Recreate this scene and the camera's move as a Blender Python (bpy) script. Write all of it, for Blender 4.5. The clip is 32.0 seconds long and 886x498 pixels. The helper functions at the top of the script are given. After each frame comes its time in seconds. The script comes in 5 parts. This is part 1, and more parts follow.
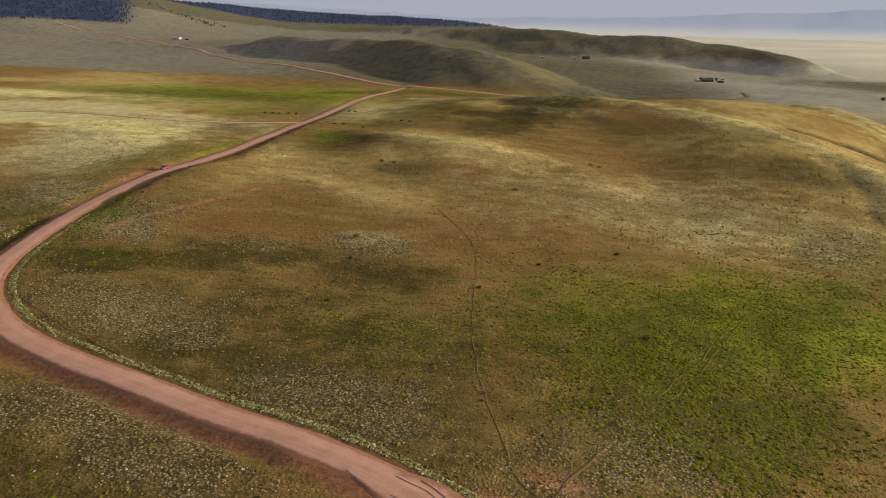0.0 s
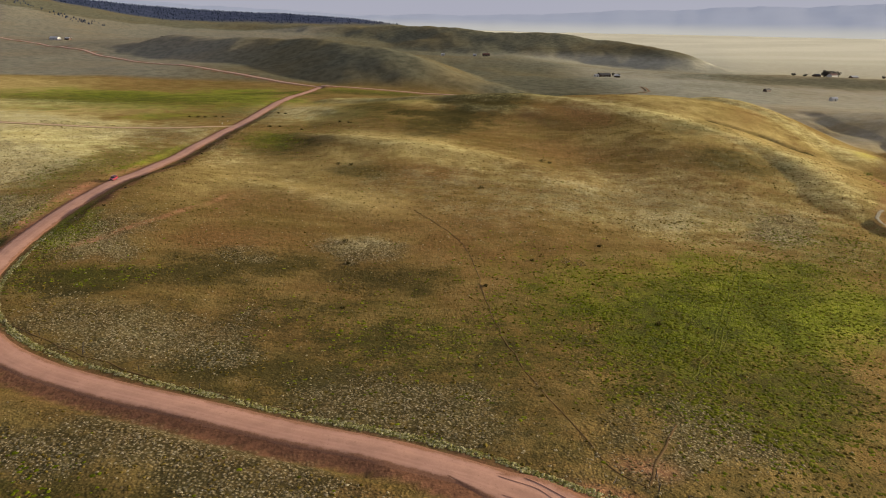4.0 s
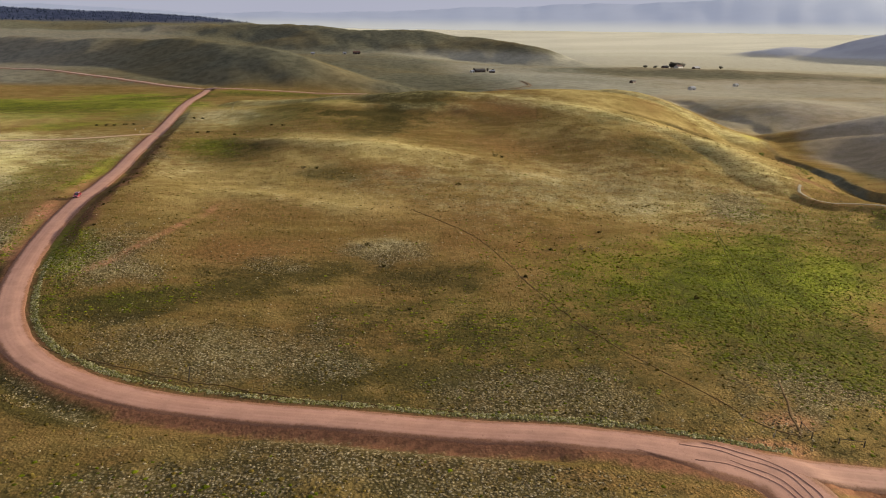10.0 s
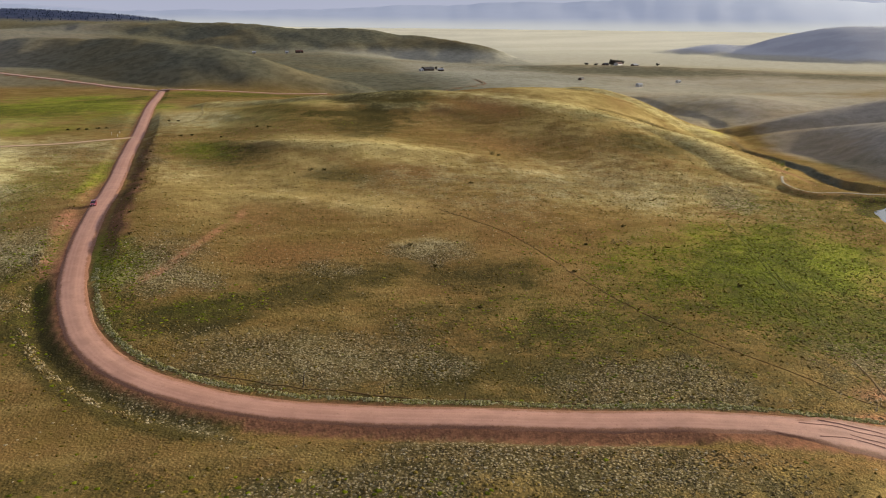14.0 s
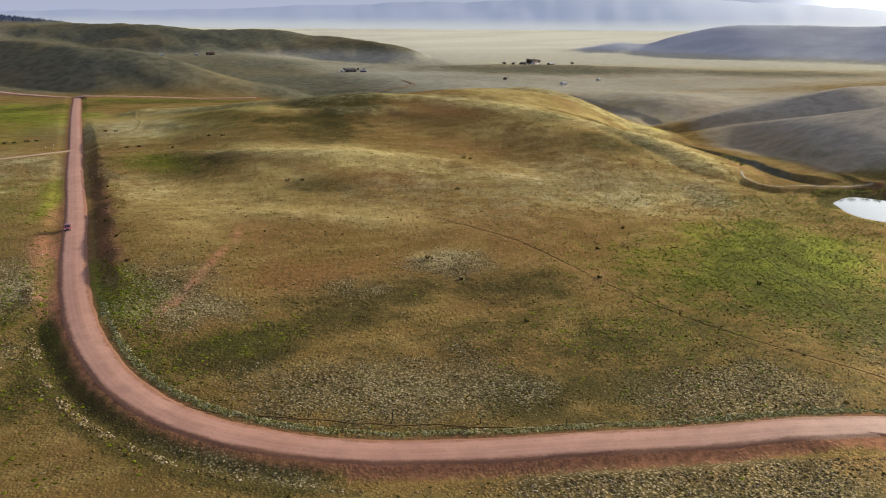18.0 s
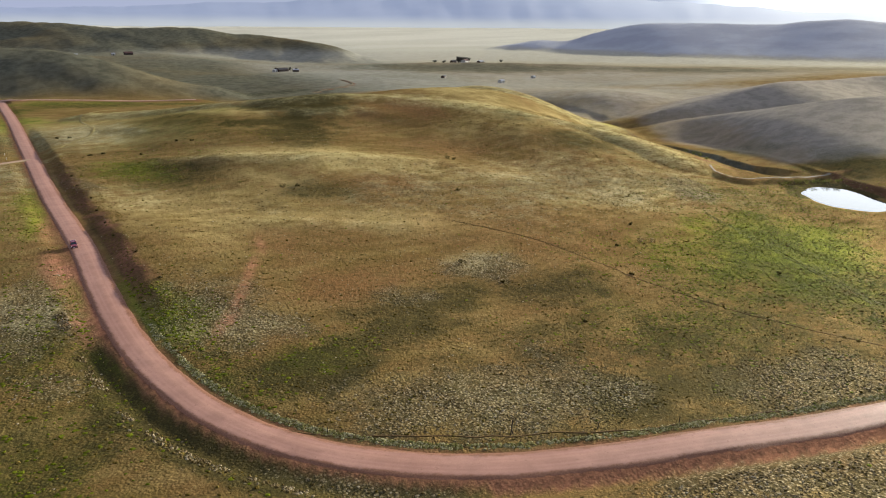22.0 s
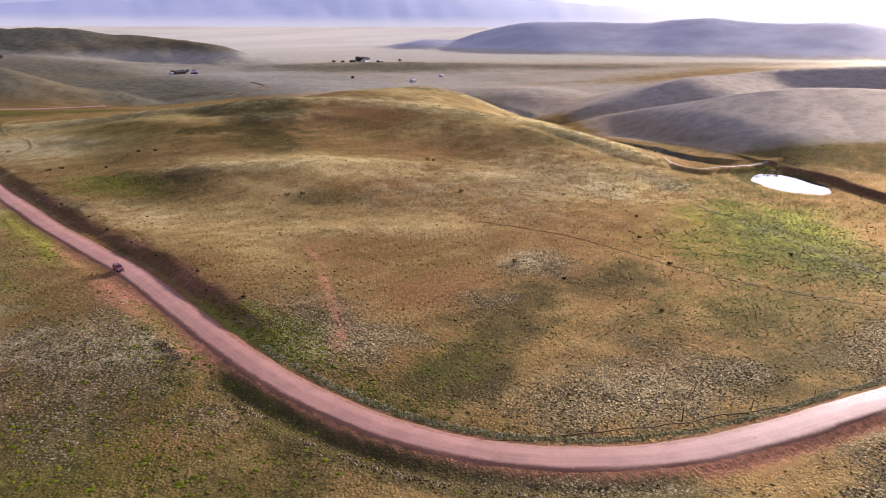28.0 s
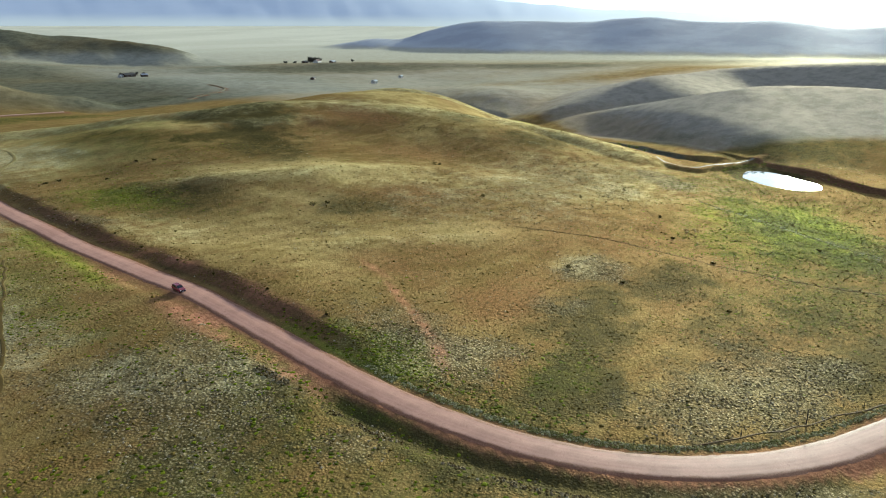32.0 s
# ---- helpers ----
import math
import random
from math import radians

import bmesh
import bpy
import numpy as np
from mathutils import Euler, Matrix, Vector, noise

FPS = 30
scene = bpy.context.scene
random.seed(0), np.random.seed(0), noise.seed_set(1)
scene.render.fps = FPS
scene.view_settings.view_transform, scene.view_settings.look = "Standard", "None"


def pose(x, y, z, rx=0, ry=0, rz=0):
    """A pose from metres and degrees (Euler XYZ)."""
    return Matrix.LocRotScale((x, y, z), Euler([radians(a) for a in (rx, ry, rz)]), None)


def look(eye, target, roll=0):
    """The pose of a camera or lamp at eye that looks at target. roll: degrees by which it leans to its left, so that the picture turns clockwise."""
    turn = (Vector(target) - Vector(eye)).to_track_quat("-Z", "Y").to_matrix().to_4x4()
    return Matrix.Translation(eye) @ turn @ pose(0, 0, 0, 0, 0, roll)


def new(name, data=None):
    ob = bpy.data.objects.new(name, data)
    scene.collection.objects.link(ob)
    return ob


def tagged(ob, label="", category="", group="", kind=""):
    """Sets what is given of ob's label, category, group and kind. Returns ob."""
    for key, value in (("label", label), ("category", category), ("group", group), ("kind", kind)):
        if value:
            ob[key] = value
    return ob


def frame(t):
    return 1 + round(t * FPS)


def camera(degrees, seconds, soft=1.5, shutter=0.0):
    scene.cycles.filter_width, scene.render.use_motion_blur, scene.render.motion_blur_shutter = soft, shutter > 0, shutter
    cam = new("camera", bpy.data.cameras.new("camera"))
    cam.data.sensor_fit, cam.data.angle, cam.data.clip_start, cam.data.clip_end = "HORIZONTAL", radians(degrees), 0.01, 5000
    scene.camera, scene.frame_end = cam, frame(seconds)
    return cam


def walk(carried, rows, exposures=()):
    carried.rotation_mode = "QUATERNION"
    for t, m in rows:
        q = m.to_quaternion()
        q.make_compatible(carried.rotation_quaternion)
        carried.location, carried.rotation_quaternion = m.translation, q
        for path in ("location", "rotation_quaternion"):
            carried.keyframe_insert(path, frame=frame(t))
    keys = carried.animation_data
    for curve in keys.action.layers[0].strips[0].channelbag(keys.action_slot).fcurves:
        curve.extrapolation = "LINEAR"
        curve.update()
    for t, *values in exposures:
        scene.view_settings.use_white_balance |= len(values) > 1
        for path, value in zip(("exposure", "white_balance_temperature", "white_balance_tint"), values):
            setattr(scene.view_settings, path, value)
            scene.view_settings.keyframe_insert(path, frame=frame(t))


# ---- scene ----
cam = camera(65.2, 32.0, soft=1.1)
PATH = [
    (0.0, 0.0, 0.0, 70.0, 72.251, -1.146, 8.085),
    (0.5, -3.34, -0.32, 70.1, 72.25, -1.16, 7.115),
    (1.0, -6.96, -0.66, 70.22, 72.236, -1.156, 5.955),
    (1.5, -10.79, -1.1, 70.28, 72.22, -1.171, 4.795),
    (2.0, -14.81, -1.5, 70.42, 72.206, -1.157, 3.624),
    (2.5, -18.95, -1.97, 70.51, 72.19, -1.131, 2.483),
    (3.0, -23.24, -2.37, 70.61, 72.205, -1.095, 1.313),
    (3.5, -27.6, -2.72, 70.77, 72.197, -1.008, 0.171),
    (4.0, -32.01, -3.04, 70.89, 72.196, -0.951, -0.979),
    (4.5, -36.53, -3.3, 70.96, 72.204, -0.924, -2.14),
    (6.5, -54.96, -3.49, 71.49, 72.136, -0.771, -6.702),
    (7.0, -59.55, -3.29, 71.49, 72.131, -0.721, -7.683),
    (7.5, -64.2, -3.0, 71.48, 72.136, -0.681, -8.663),
    (8.0, -68.79, -2.65, 71.45, 72.139, -0.641, -9.614),
    (8.5, -73.43, -2.22, 71.41, 72.145, -0.621, -10.564),
    (9.0, -78.05, -1.72, 71.39, 72.139, -0.6, -11.514),
    (9.5, -82.67, -1.14, 71.37, 72.147, -0.599, -12.465),
    (10.0, -87.25, -0.42, 71.39, 72.133, -0.549, -13.385),
    (10.5, -91.87, 0.34, 71.43, 72.113, -0.566, -14.175),
    (11.0, -96.5, 1.15, 71.4, 72.103, -0.583, -14.955),
    (11.5, -101.03, 2.08, 71.44, 72.106, -0.571, -15.745),
    (12.0, -105.55, 3.12, 71.43, 72.104, -0.549, -16.475),
    (12.5, -110.05, 4.19, 71.48, 72.085, -0.536, -17.156),
    (13.0, -114.56, 5.33, 71.56, 72.089, -0.532, -17.846),
    (13.5, -119.06, 6.55, 71.82, 72.065, -0.539, -18.546),
    (14.0, -123.52, 7.82, 72.01, 72.035, -0.526, -19.246),
    (14.5, -127.88, 9.39, 72.15, 71.988, -0.494, -19.916),
    (16.5, -142.31, 20.53, 72.51, 72.094, -0.401, -22.937),
    (17.0, -145.63, 23.9, 72.68, 72.113, -0.368, -24.368),
    (17.5, -149.08, 27.18, 72.88, 72.08, -0.356, -25.898),
    (18.0, -152.56, 30.2, 72.97, 72.06, -0.332, -27.128),
    (18.5, -156.14, 33.07, 73.07, 72.037, -0.344, -28.338),
    (19.0, -159.85, 35.85, 73.16, 72.009, -0.346, -29.448),
    (19.5, -163.53, 38.55, 73.25, 71.98, -0.33, -30.478),
    (20.0, -167.26, 41.25, 73.29, 71.97, -0.346, -31.318),
    (20.5, -171.1, 43.92, 73.38, 71.944, -0.369, -31.928),
    (21.0, -174.86, 46.56, 73.43, 71.945, -0.386, -31.938),
    (21.5, -178.27, 48.94, 73.56, 71.933, -0.351, -32.698),
    (22.0, -182.08, 51.52, 73.64, 71.928, -0.315, -34.099),
    (22.5, -185.85, 54.1, 73.73, 71.898, -0.304, -35.439),
    (23.0, -189.6, 56.68, 73.82, 71.889, -0.269, -36.749),
    (23.5, -193.37, 59.32, 73.91, 71.885, -0.242, -37.99),
    (24.0, -197.1, 62.02, 74.04, 71.87, -0.23, -39.0),
    (24.5, -200.78, 64.72, 74.13, 71.877, -0.231, -39.77),
    (25.0, -204.43, 67.51, 74.29, 71.857, -0.224, -40.48),
    (25.5, -208.04, 70.32, 74.38, 71.863, -0.224, -41.12),
    (27.5, -221.9, 81.9, 74.96, 71.842, -0.21, -43.621),
    (28.0, -225.34, 84.92, 75.15, 71.86, -0.203, -44.261),
    (28.5, -228.72, 87.99, 75.35, 71.846, -0.204, -44.911),
    (29.0, -232.06, 91.1, 75.57, 71.824, -0.198, -45.551),
    (29.5, -235.29, 94.32, 75.8, 71.799, -0.199, -46.171),
    (30.0, -238.2, 97.83, 76.05, 71.79, -0.159, -46.802),
    (30.5, -240.87, 101.58, 76.34, 71.772, -0.141, -47.442),
    (31.0, -243.34, 105.56, 76.64, 71.779, -0.136, -48.082),
    (31.5, -245.65, 109.65, 76.97, 71.775, -0.106, -48.722),
    (32.0, -247.87, 113.86, 77.26, 71.769, -0.109, -49.393),
]
walk(cam, [(t, pose(x, y, z, rx, ry, rz)) for t, x, y, z, rx, ry, rz in PATH],
     exposures=[(0.0, 0.84, 7150, 8), (9.0, 0.95, 7000, 8), (19.0, 1.02, 6250, 7), (25.5, 1.1, 5950, 9), (28.0, 1.17, 5850, 32), (29.5, 1.1, 5750, 9), (30.0, 1.08, 5650, 0), (31.0, 1.05, 5550, -6), (32.0, 1.03, 5500, -6)])

# ---- light: a low sun over the far valley, thin cloud and haze ----
SUN_ELEVATION, SUN_AZIMUTH = 11.5, 77.5          # degrees above the ground, and from +y towards +x
world = bpy.data.worlds.new("sky")
scene.world = world
world.use_nodes = True
wn = world.node_tree.nodes
sky = wn.new("ShaderNodeTexSky")
sky.sky_type, sky.sun_disc = "NISHITA", False
sky.sun_elevation, sky.sun_rotation = radians(SUN_ELEVATION), radians(SUN_AZIMUTH)
sky.air_density, sky.dust_density, sky.ozone_density, sky.altitude = 1.0, 0.6, 1.5, 2000
wn["Background"].inputs["Strength"].default_value = 0.15
# thin grey-lilac cloud lies over most of the clear sky
cloud = wn.new("ShaderNodeTexNoise")
cloud.inputs["Scale"].default_value, cloud.inputs["Detail"].default_value = 1.6, 5.0
cover = wn.new("ShaderNodeMapRange")
for slot, value in zip(("From Min", "From Max", "To Min", "To Max"), (0.35, 0.65, 0.985, 1.0)):
    cover.inputs[slot].default_value = value
sun_way = Vector((math.sin(radians(SUN_AZIMUTH)) * math.cos(radians(SUN_ELEVATION)),
                  math.cos(radians(SUN_AZIMUTH)) * math.cos(radians(SUN_ELEVATION)), math.sin(radians(SUN_ELEVATION))))
wl = world.node_tree.links
way = wn.new("ShaderNodeTexCoord").outputs["Generated"]
facing = wn.new("ShaderNodeVectorMath")
facing.operation = "DOT_PRODUCT"
facing.inputs[1].default_value = sun_way
aureole = wn.new("ShaderNodeMapRange")
aureole.interpolation_type = "SMOOTHERSTEP"
for slot, value in zip(("From Min", "From Max", "To Min", "To Max"), (0.86, 1.0, 0.0, 1.0)):
    aureole.inputs[slot].default_value = value
glare = wn.new("ShaderNodeMix")
glare.data_type = "RGBA"
glare.inputs[6].default_value, glare.inputs[7].default_value = (1.4, 1.48, 1.95, 1.0), (11.0, 11.0, 11.0, 1.0)
veil = wn.new("ShaderNodeMix")
veil.data_type = "RGBA"
wl.new(way, cloud.inputs["Vector"])
wl.new(way, facing.inputs[0])
wl.new(facing.outputs["Value"], aureole.inputs["Value"])
wl.new(aureole.outputs["Result"], glare.inputs[0])
wl.new(cloud.outputs["Fac"], cover.inputs["Value"])
wl.new(cover.outputs["Result"], veil.inputs[0])
wl.new(sky.outputs["Color"], veil.inputs[6])
wl.new(glare.outputs[2], veil.inputs[7])
wl.new(veil.outputs[2], wn["Background"].inputs["Color"])

sun = new("sun", bpy.data.lights.new("sun", "SUN"))
sun.data.energy, sun.data.angle, sun.data.color = 5.0, radians(2.5), (1.0, 0.885, 0.70)
sun.matrix_world = look(sun_way * 300, (0, 0, 0))


# ---- materials ----
class Nodes:
    """A small wrapper to write node materials briefly."""

    def __init__(self, name, rough=0.9):
        self.mat = bpy.data.materials.new(name)
        self.mat.use_nodes = True
        self.n, self.l = self.mat.node_tree.nodes, self.mat.node_tree.links
        self.bsdf = self.n["Principled BSDF"]
        self.bsdf.inputs["Roughness"].default_value = rough
        self.bsdf.inputs["Specular IOR Level"].default_value = 0.15

    def link(self, a, b):
        self.l.new(a, b)

    def coords(self):
        return self.n.new("ShaderNodeTexCoord").outputs["Object"]

    def noise(self, scale, detail=4.0, rough=0.55, vec=None, stretch=None, lo=None, hi=None):
        t = self.n.new("ShaderNodeTexNoise")
        t.inputs["Scale"].default_value, t.inputs["Detail"].default_value, t.inputs["Roughness"].default_value = scale, detail, rough
        v = vec or self.coords()
        if stretch:
            m = self.n.new("ShaderNodeMapping")
            m.inputs["Scale"].default_value = stretch[:3]
            if len(stretch) > 3:
                m.inputs["Rotation"].default_value = (0, 0, radians(stretch[3]))
            self.link(v, m.inputs["Vector"])
            v = m.outputs["Vector"]
        self.link(v, t.inputs["Vector"])
        out = t.outputs["Fac"]
        if lo is not None:
            out = self.span(out, lo, hi)
        return out

    def cells(self, scale, lo, hi):
        """Rounded clumps, 1 in the middle of each and 0 between them."""
        v = self.n.new("ShaderNodeTexVoronoi")
        v.inputs["Scale"].default_value = scale
        self.link(self.coords(), v.inputs["Vector"])
        return self.span(v.outputs["Distance"], lo, hi, 1.0, 0.0)

    def span(self, value, lo, hi, a=0.0, b=1.0):
        r = self.n.new("ShaderNodeMapRange")
        r.interpolation_type = "SMOOTHSTEP"
        for k, v in zip(("From Min", "From Max", "To Min", "To Max"), (lo, hi, a, b)):
            r.inputs[k].default_value = v
        self.link(value, r.inputs["Value"])
        return r.outputs["Result"]

    def math(self, op, a, b):
        m = self.n.new("ShaderNodeMath")
        m.operation = op
        for k, v in ((0, a), (1, b)):
            if isinstance(v, (int, float)):
                m.inputs[k].default_value = v
            else:
                self.link(v, m.inputs[k])
        return m.outputs[0]

    def mix(self, fac, a, b, kind="MIX"):
        m = self.n.new("ShaderNodeMix")
        m.data_type, m.blend_type = "RGBA", kind
        for k, v in ((0, fac), (6, a), (7, b)):
            if isinstance(v, tuple):
                m.inputs[k].default_value = (*v, 1.0)
            elif isinstance(v, (int, float)):
                m.inputs[k].default_value = v
            else:
                self.link(v, m.inputs[k])
        return m.outputs[2]

    def attribute(self, name):
        a = self.n.new("ShaderNodeAttribute")
        a.attribute_name = name
        s = self.n.new("ShaderNodeSeparateColor")
        self.link(a.outputs["Color"], s.inputs[0])
        return s.outputs

    def island(self):
        return self.n.new("ShaderNodeNewGeometry").outputs["Random Per Island"]

    def ramp(self, value, *stops):
        r = self.n.new("ShaderNodeValToRGB")
        e = r.color_ramp.elements
        while len(e) < len(stops):
            e.new(0.5)
        for k, (p, c) in zip(e, stops):
            k.position, k.color = p, (*c, 1.0)
        self.link(value, r.inputs["Fac"])
        return r.outputs["Color"]

    def bump(self, height, strength, distance):
        b = self.n.new("ShaderNodeBump")
        b.inputs["Strength"].default_value, b.inputs["Distance"].default_value = strength, distance
        self.link(height, b.inputs["Height"])
        self.link(b.outputs["Normal"], self.bsdf.inputs["Normal"])
        return b.outputs["Normal"]

    def done(self, colour):
        if isinstance(colour, tuple):
            self.bsdf.inputs["Base Color"].default_value = (*colour, 1.0)
        else:
            self.link(colour, self.bsdf.inputs["Base Color"])
        return self.mat


def plain(name, colour, rough=0.6, vary=0.25, scale=3.0, metal=0.0):
    """A surface of one colour with soft stains and fine grain."""
    m = Nodes(name, rough)
    m.bsdf.inputs["Metallic"].default_value = metal
    dark = tuple(c * (1 - vary) for c in colour)
    c = m.mix(m.noise(scale, 5, 0.6, lo=0.35, hi=0.7), colour, dark)
    return m.done(m.mix(m.noise(scale * 9, 2, lo=0.4, hi=0.8), c, tuple(c * (1 - vary * 0.6) for c in colour)))


def ground_material():
    m = Nodes("prairie_grass", 0.75)
    m.bsdf.inputs["Specular IOR Level"].default_value = 0.0
    green, sage, rust = m.attribute("cover")[:3]
    soil, dry, forest = m.attribute("bare")[:3]
    dark, lush, yellow = m.attribute("tone")[:3]
    fuzz, pale, brush_and_shade = m.attribute("fuzz")[:3]
    plain, grey, pink = m.attribute("vale")[:3]
    far_haze, cream = m.attribute("haze_and_cream")[:2]
    big = m.noise(0.018, 5, 0.6)
    mid = m.noise(0.09, 5, 0.62, lo=0.38, hi=0.66)
    fine = m.noise(0.7, 5, 0.7, lo=0.38, hi=0.64)
    grain = m.noise(2.2, 4, 0.7, lo=0.38, hi=0.64)
    fleck = m.noise(3.3, 3, 0.6, lo=0.55, hi=0.68)
    streak = m.noise(0.16, 4, 0.6, stretch=(0.35, 1.0, 1.0, 8), lo=0.42, hi=0.62)
    # ragged borders between the plant covers, finer than the ground's own grid
    clump, clod = m.cells(1.5, 0.15, 0.62), m.cells(0.62, 0.1, 0.7)
    tear = m.math("ADD", m.math("MULTIPLY", m.math("SUBTRACT", m.noise(0.8, 5, 0.75), 0.5), 0.9), m.math("MULTIPLY", m.math("SUBTRACT", m.noise(0.13, 5, 0.65), 0.5), 0.9))

    def torn(mask, lo=0.08, hi=0.95):
        return m.span(m.math("ADD", mask, m.math("MULTIPLY", tear, m.span(mask, 0.0, 0.35))), lo, hi)

    dry, rust, dark, green, lush, sage = torn(dry, 0.05, 1.05), torn(rust), torn(dark, 0.05, 0.75), torn(green), torn(lush), torn(sage, 0.15, 0.85)
    turf = m.ramp(big, (0.3, (0.115, 0.068, 0.016)), (0.5, (0.152, 0.088, 0.026)), (0.7, (0.205, 0.124, 0.042)))
    turf = m.mix(m.math("MULTIPLY", mid, 0.5), turf, (0.125, 0.09, 0.018))
    turf = m.mix(m.math("MULTIPLY", streak, 0.35), turf, (0.26, 0.19, 0.066))
    turf = m.mix(m.math("MULTIPLY", dry, 0.85), turf, m.mix(mid, (0.38, 0.30, 0.118), (0.28, 0.212, 0.076)))
    turf = m.mix(m.math("MULTIPLY", rust, 0.9), turf, m.mix(fine, (0.178, 0.09, 0.03), (0.122, 0.06, 0.019)))
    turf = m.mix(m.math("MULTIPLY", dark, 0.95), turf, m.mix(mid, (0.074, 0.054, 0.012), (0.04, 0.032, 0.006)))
    turf = m.mix(m.math("MULTIPLY", green, 0.85), turf, m.mix(mid, (0.105, 0.108, 0.008), (0.048, 0.055, 0.004)))
    turf = m.mix(m.math("MULTIPLY", lush, 0.85), turf, m.mix(mid, (0.17, 0.205, 0.010), (0.085, 0.115, 0.006)))
    turf = m.mix(m.math("MULTIPLY", yellow, 0.8), turf, (0.38, 0.33, 0.07))
    # dark brush colour, also used as painted shade on hills, bench and scarp
    turf = m.mix(m.math("MULTIPLY", brush_and_shade, 0.94), turf, m.mix(mid, (0.115, 0.115, 0.08), (0.06, 0.062, 0.046)))
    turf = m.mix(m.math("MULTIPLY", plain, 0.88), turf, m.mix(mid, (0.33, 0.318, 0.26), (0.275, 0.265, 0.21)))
    # grey sage of the hills across the wash, lifted a little to imitate haze
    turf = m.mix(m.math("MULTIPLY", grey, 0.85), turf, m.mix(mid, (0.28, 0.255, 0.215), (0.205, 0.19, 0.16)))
    # the plain pales with distance: haze put into its base colour
    turf = m.mix(far_haze, turf, m.mix(m.noise(0.004, 4, 0.6, stretch=(0.3, 1.0, 1.0, 35), lo=0.4, hi=0.6), (0.46, 0.44, 0.355), (0.41, 0.39, 0.31)))
    turf = m.mix(m.math("MULTIPLY", torn(cream, 0.1, 0.8), m.span(streak, 0.0, 1.0, 0.55, 0.95)), turf, m.mix(mid, (0.54, 0.48, 0.23), (0.43, 0.38, 0.16)))
    speck = m.math("MULTIPLY", sage, m.math("ADD", m.math("MULTIPLY", clump, 0.5), 0.1))
    turf = m.mix(speck, turf, (0.30, 0.25, 0.155))
    turf = m.mix(m.math("MULTIPLY", m.math("MULTIPLY", dry, sage), 0.85), turf, m.mix(mid, (0.50, 0.44, 0.25), (0.38, 0.33, 0.17)))
    # gaps of bare earth between the clumps, their shadow painted near black
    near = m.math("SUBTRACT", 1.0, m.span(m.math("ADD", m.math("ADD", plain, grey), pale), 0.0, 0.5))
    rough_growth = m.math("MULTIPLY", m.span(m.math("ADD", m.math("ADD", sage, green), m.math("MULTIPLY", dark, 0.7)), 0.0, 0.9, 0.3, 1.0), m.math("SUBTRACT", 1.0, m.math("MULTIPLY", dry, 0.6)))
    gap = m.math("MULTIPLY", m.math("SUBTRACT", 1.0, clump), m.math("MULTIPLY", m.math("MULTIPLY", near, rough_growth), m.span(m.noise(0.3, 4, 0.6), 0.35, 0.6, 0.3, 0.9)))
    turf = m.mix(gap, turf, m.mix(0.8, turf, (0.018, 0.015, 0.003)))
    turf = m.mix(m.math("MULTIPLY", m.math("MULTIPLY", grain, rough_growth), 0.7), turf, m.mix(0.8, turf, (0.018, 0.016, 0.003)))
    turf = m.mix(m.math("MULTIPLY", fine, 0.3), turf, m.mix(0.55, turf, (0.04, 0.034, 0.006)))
    turf = m.mix(m.math("MULTIPLY", m.math("MULTIPLY", fleck, clump), m.math("ADD", m.math("MULTIPLY", sage, 0.6), 0.02)), turf, (0.5, 0.44, 0.29))
    earth = m.mix(fine, (0.17, 0.076, 0.04), (0.10, 0.044, 0.023))
    turf = m.mix(soil, turf, earth)
    turf = m.mix(m.math("MULTIPLY", pink, m.span(m.noise(0.22, 5, 0.65), 0.36, 0.6, 0.35, 1.0)), turf, m.mix(fine, (0.33, 0.15, 0.088), (0.24, 0.1, 0.055)))
    # far forest floor, blued in its colour to imitate haze
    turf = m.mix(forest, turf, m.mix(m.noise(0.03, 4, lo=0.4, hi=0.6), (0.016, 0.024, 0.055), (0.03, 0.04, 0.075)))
    # blades of grass catch the low light along their fuzz; more far off imitates haze
    m.link(fuzz, m.bsdf.inputs["Sheen Weight"])
    # the far mesa's base colour is paled and blued to imitate haze
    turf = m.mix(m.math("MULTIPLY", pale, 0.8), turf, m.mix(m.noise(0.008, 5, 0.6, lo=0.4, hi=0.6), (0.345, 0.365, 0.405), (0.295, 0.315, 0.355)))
    m.bsdf.inputs["Sheen Roughness"].default_value = 0.45
    # light skims forward off the leaning blades in their own colour
    shine = m.mix(0.1, m.mix(1.0, turf, (2.3, 2.3, 2.3), "MULTIPLY"), (0.8, 0.74, 0.6))
    m.link(shine, m.bsdf.inputs["Sheen Tint"])
    skim = m.n.new("ShaderNodeBsdfGlossy")
    skim.inputs["Roughness"].default_value = 0.7
    m.link(shine, skim.inputs["Color"])
    blades = m.n.new("ShaderNodeMixShader")
    blades.inputs[0].default_value = 0.21
    m.link(m.bsdf.outputs[0], blades.inputs[1])
    m.link(skim.outputs[0], blades.inputs[2])
    m.link(blades.outputs[0], m.n["Material Output"].inputs["Surface"])
    lumps = m.math("ADD", m.math("MULTIPLY", clump, 0.45), m.math("MULTIPLY", clod, 0.45))
    lumps = m.math("MULTIPLY", lumps, m.span(m.noise(0.07, 4, 0.6), 0.36, 0.62, 0.4, 1.0))
    loose = m.math("MULTIPLY", m.math("ADD", lumps, m.math("MULTIPLY", m.noise(2.6, 4, 0.7), 0.8)), m.math("SUBTRACT", 1.0, m.math("MULTIPLY", soil, 0.7)))
    m.link(m.bump(loose, 1.0, 0.2), skim.inputs["Normal"])
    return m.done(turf)


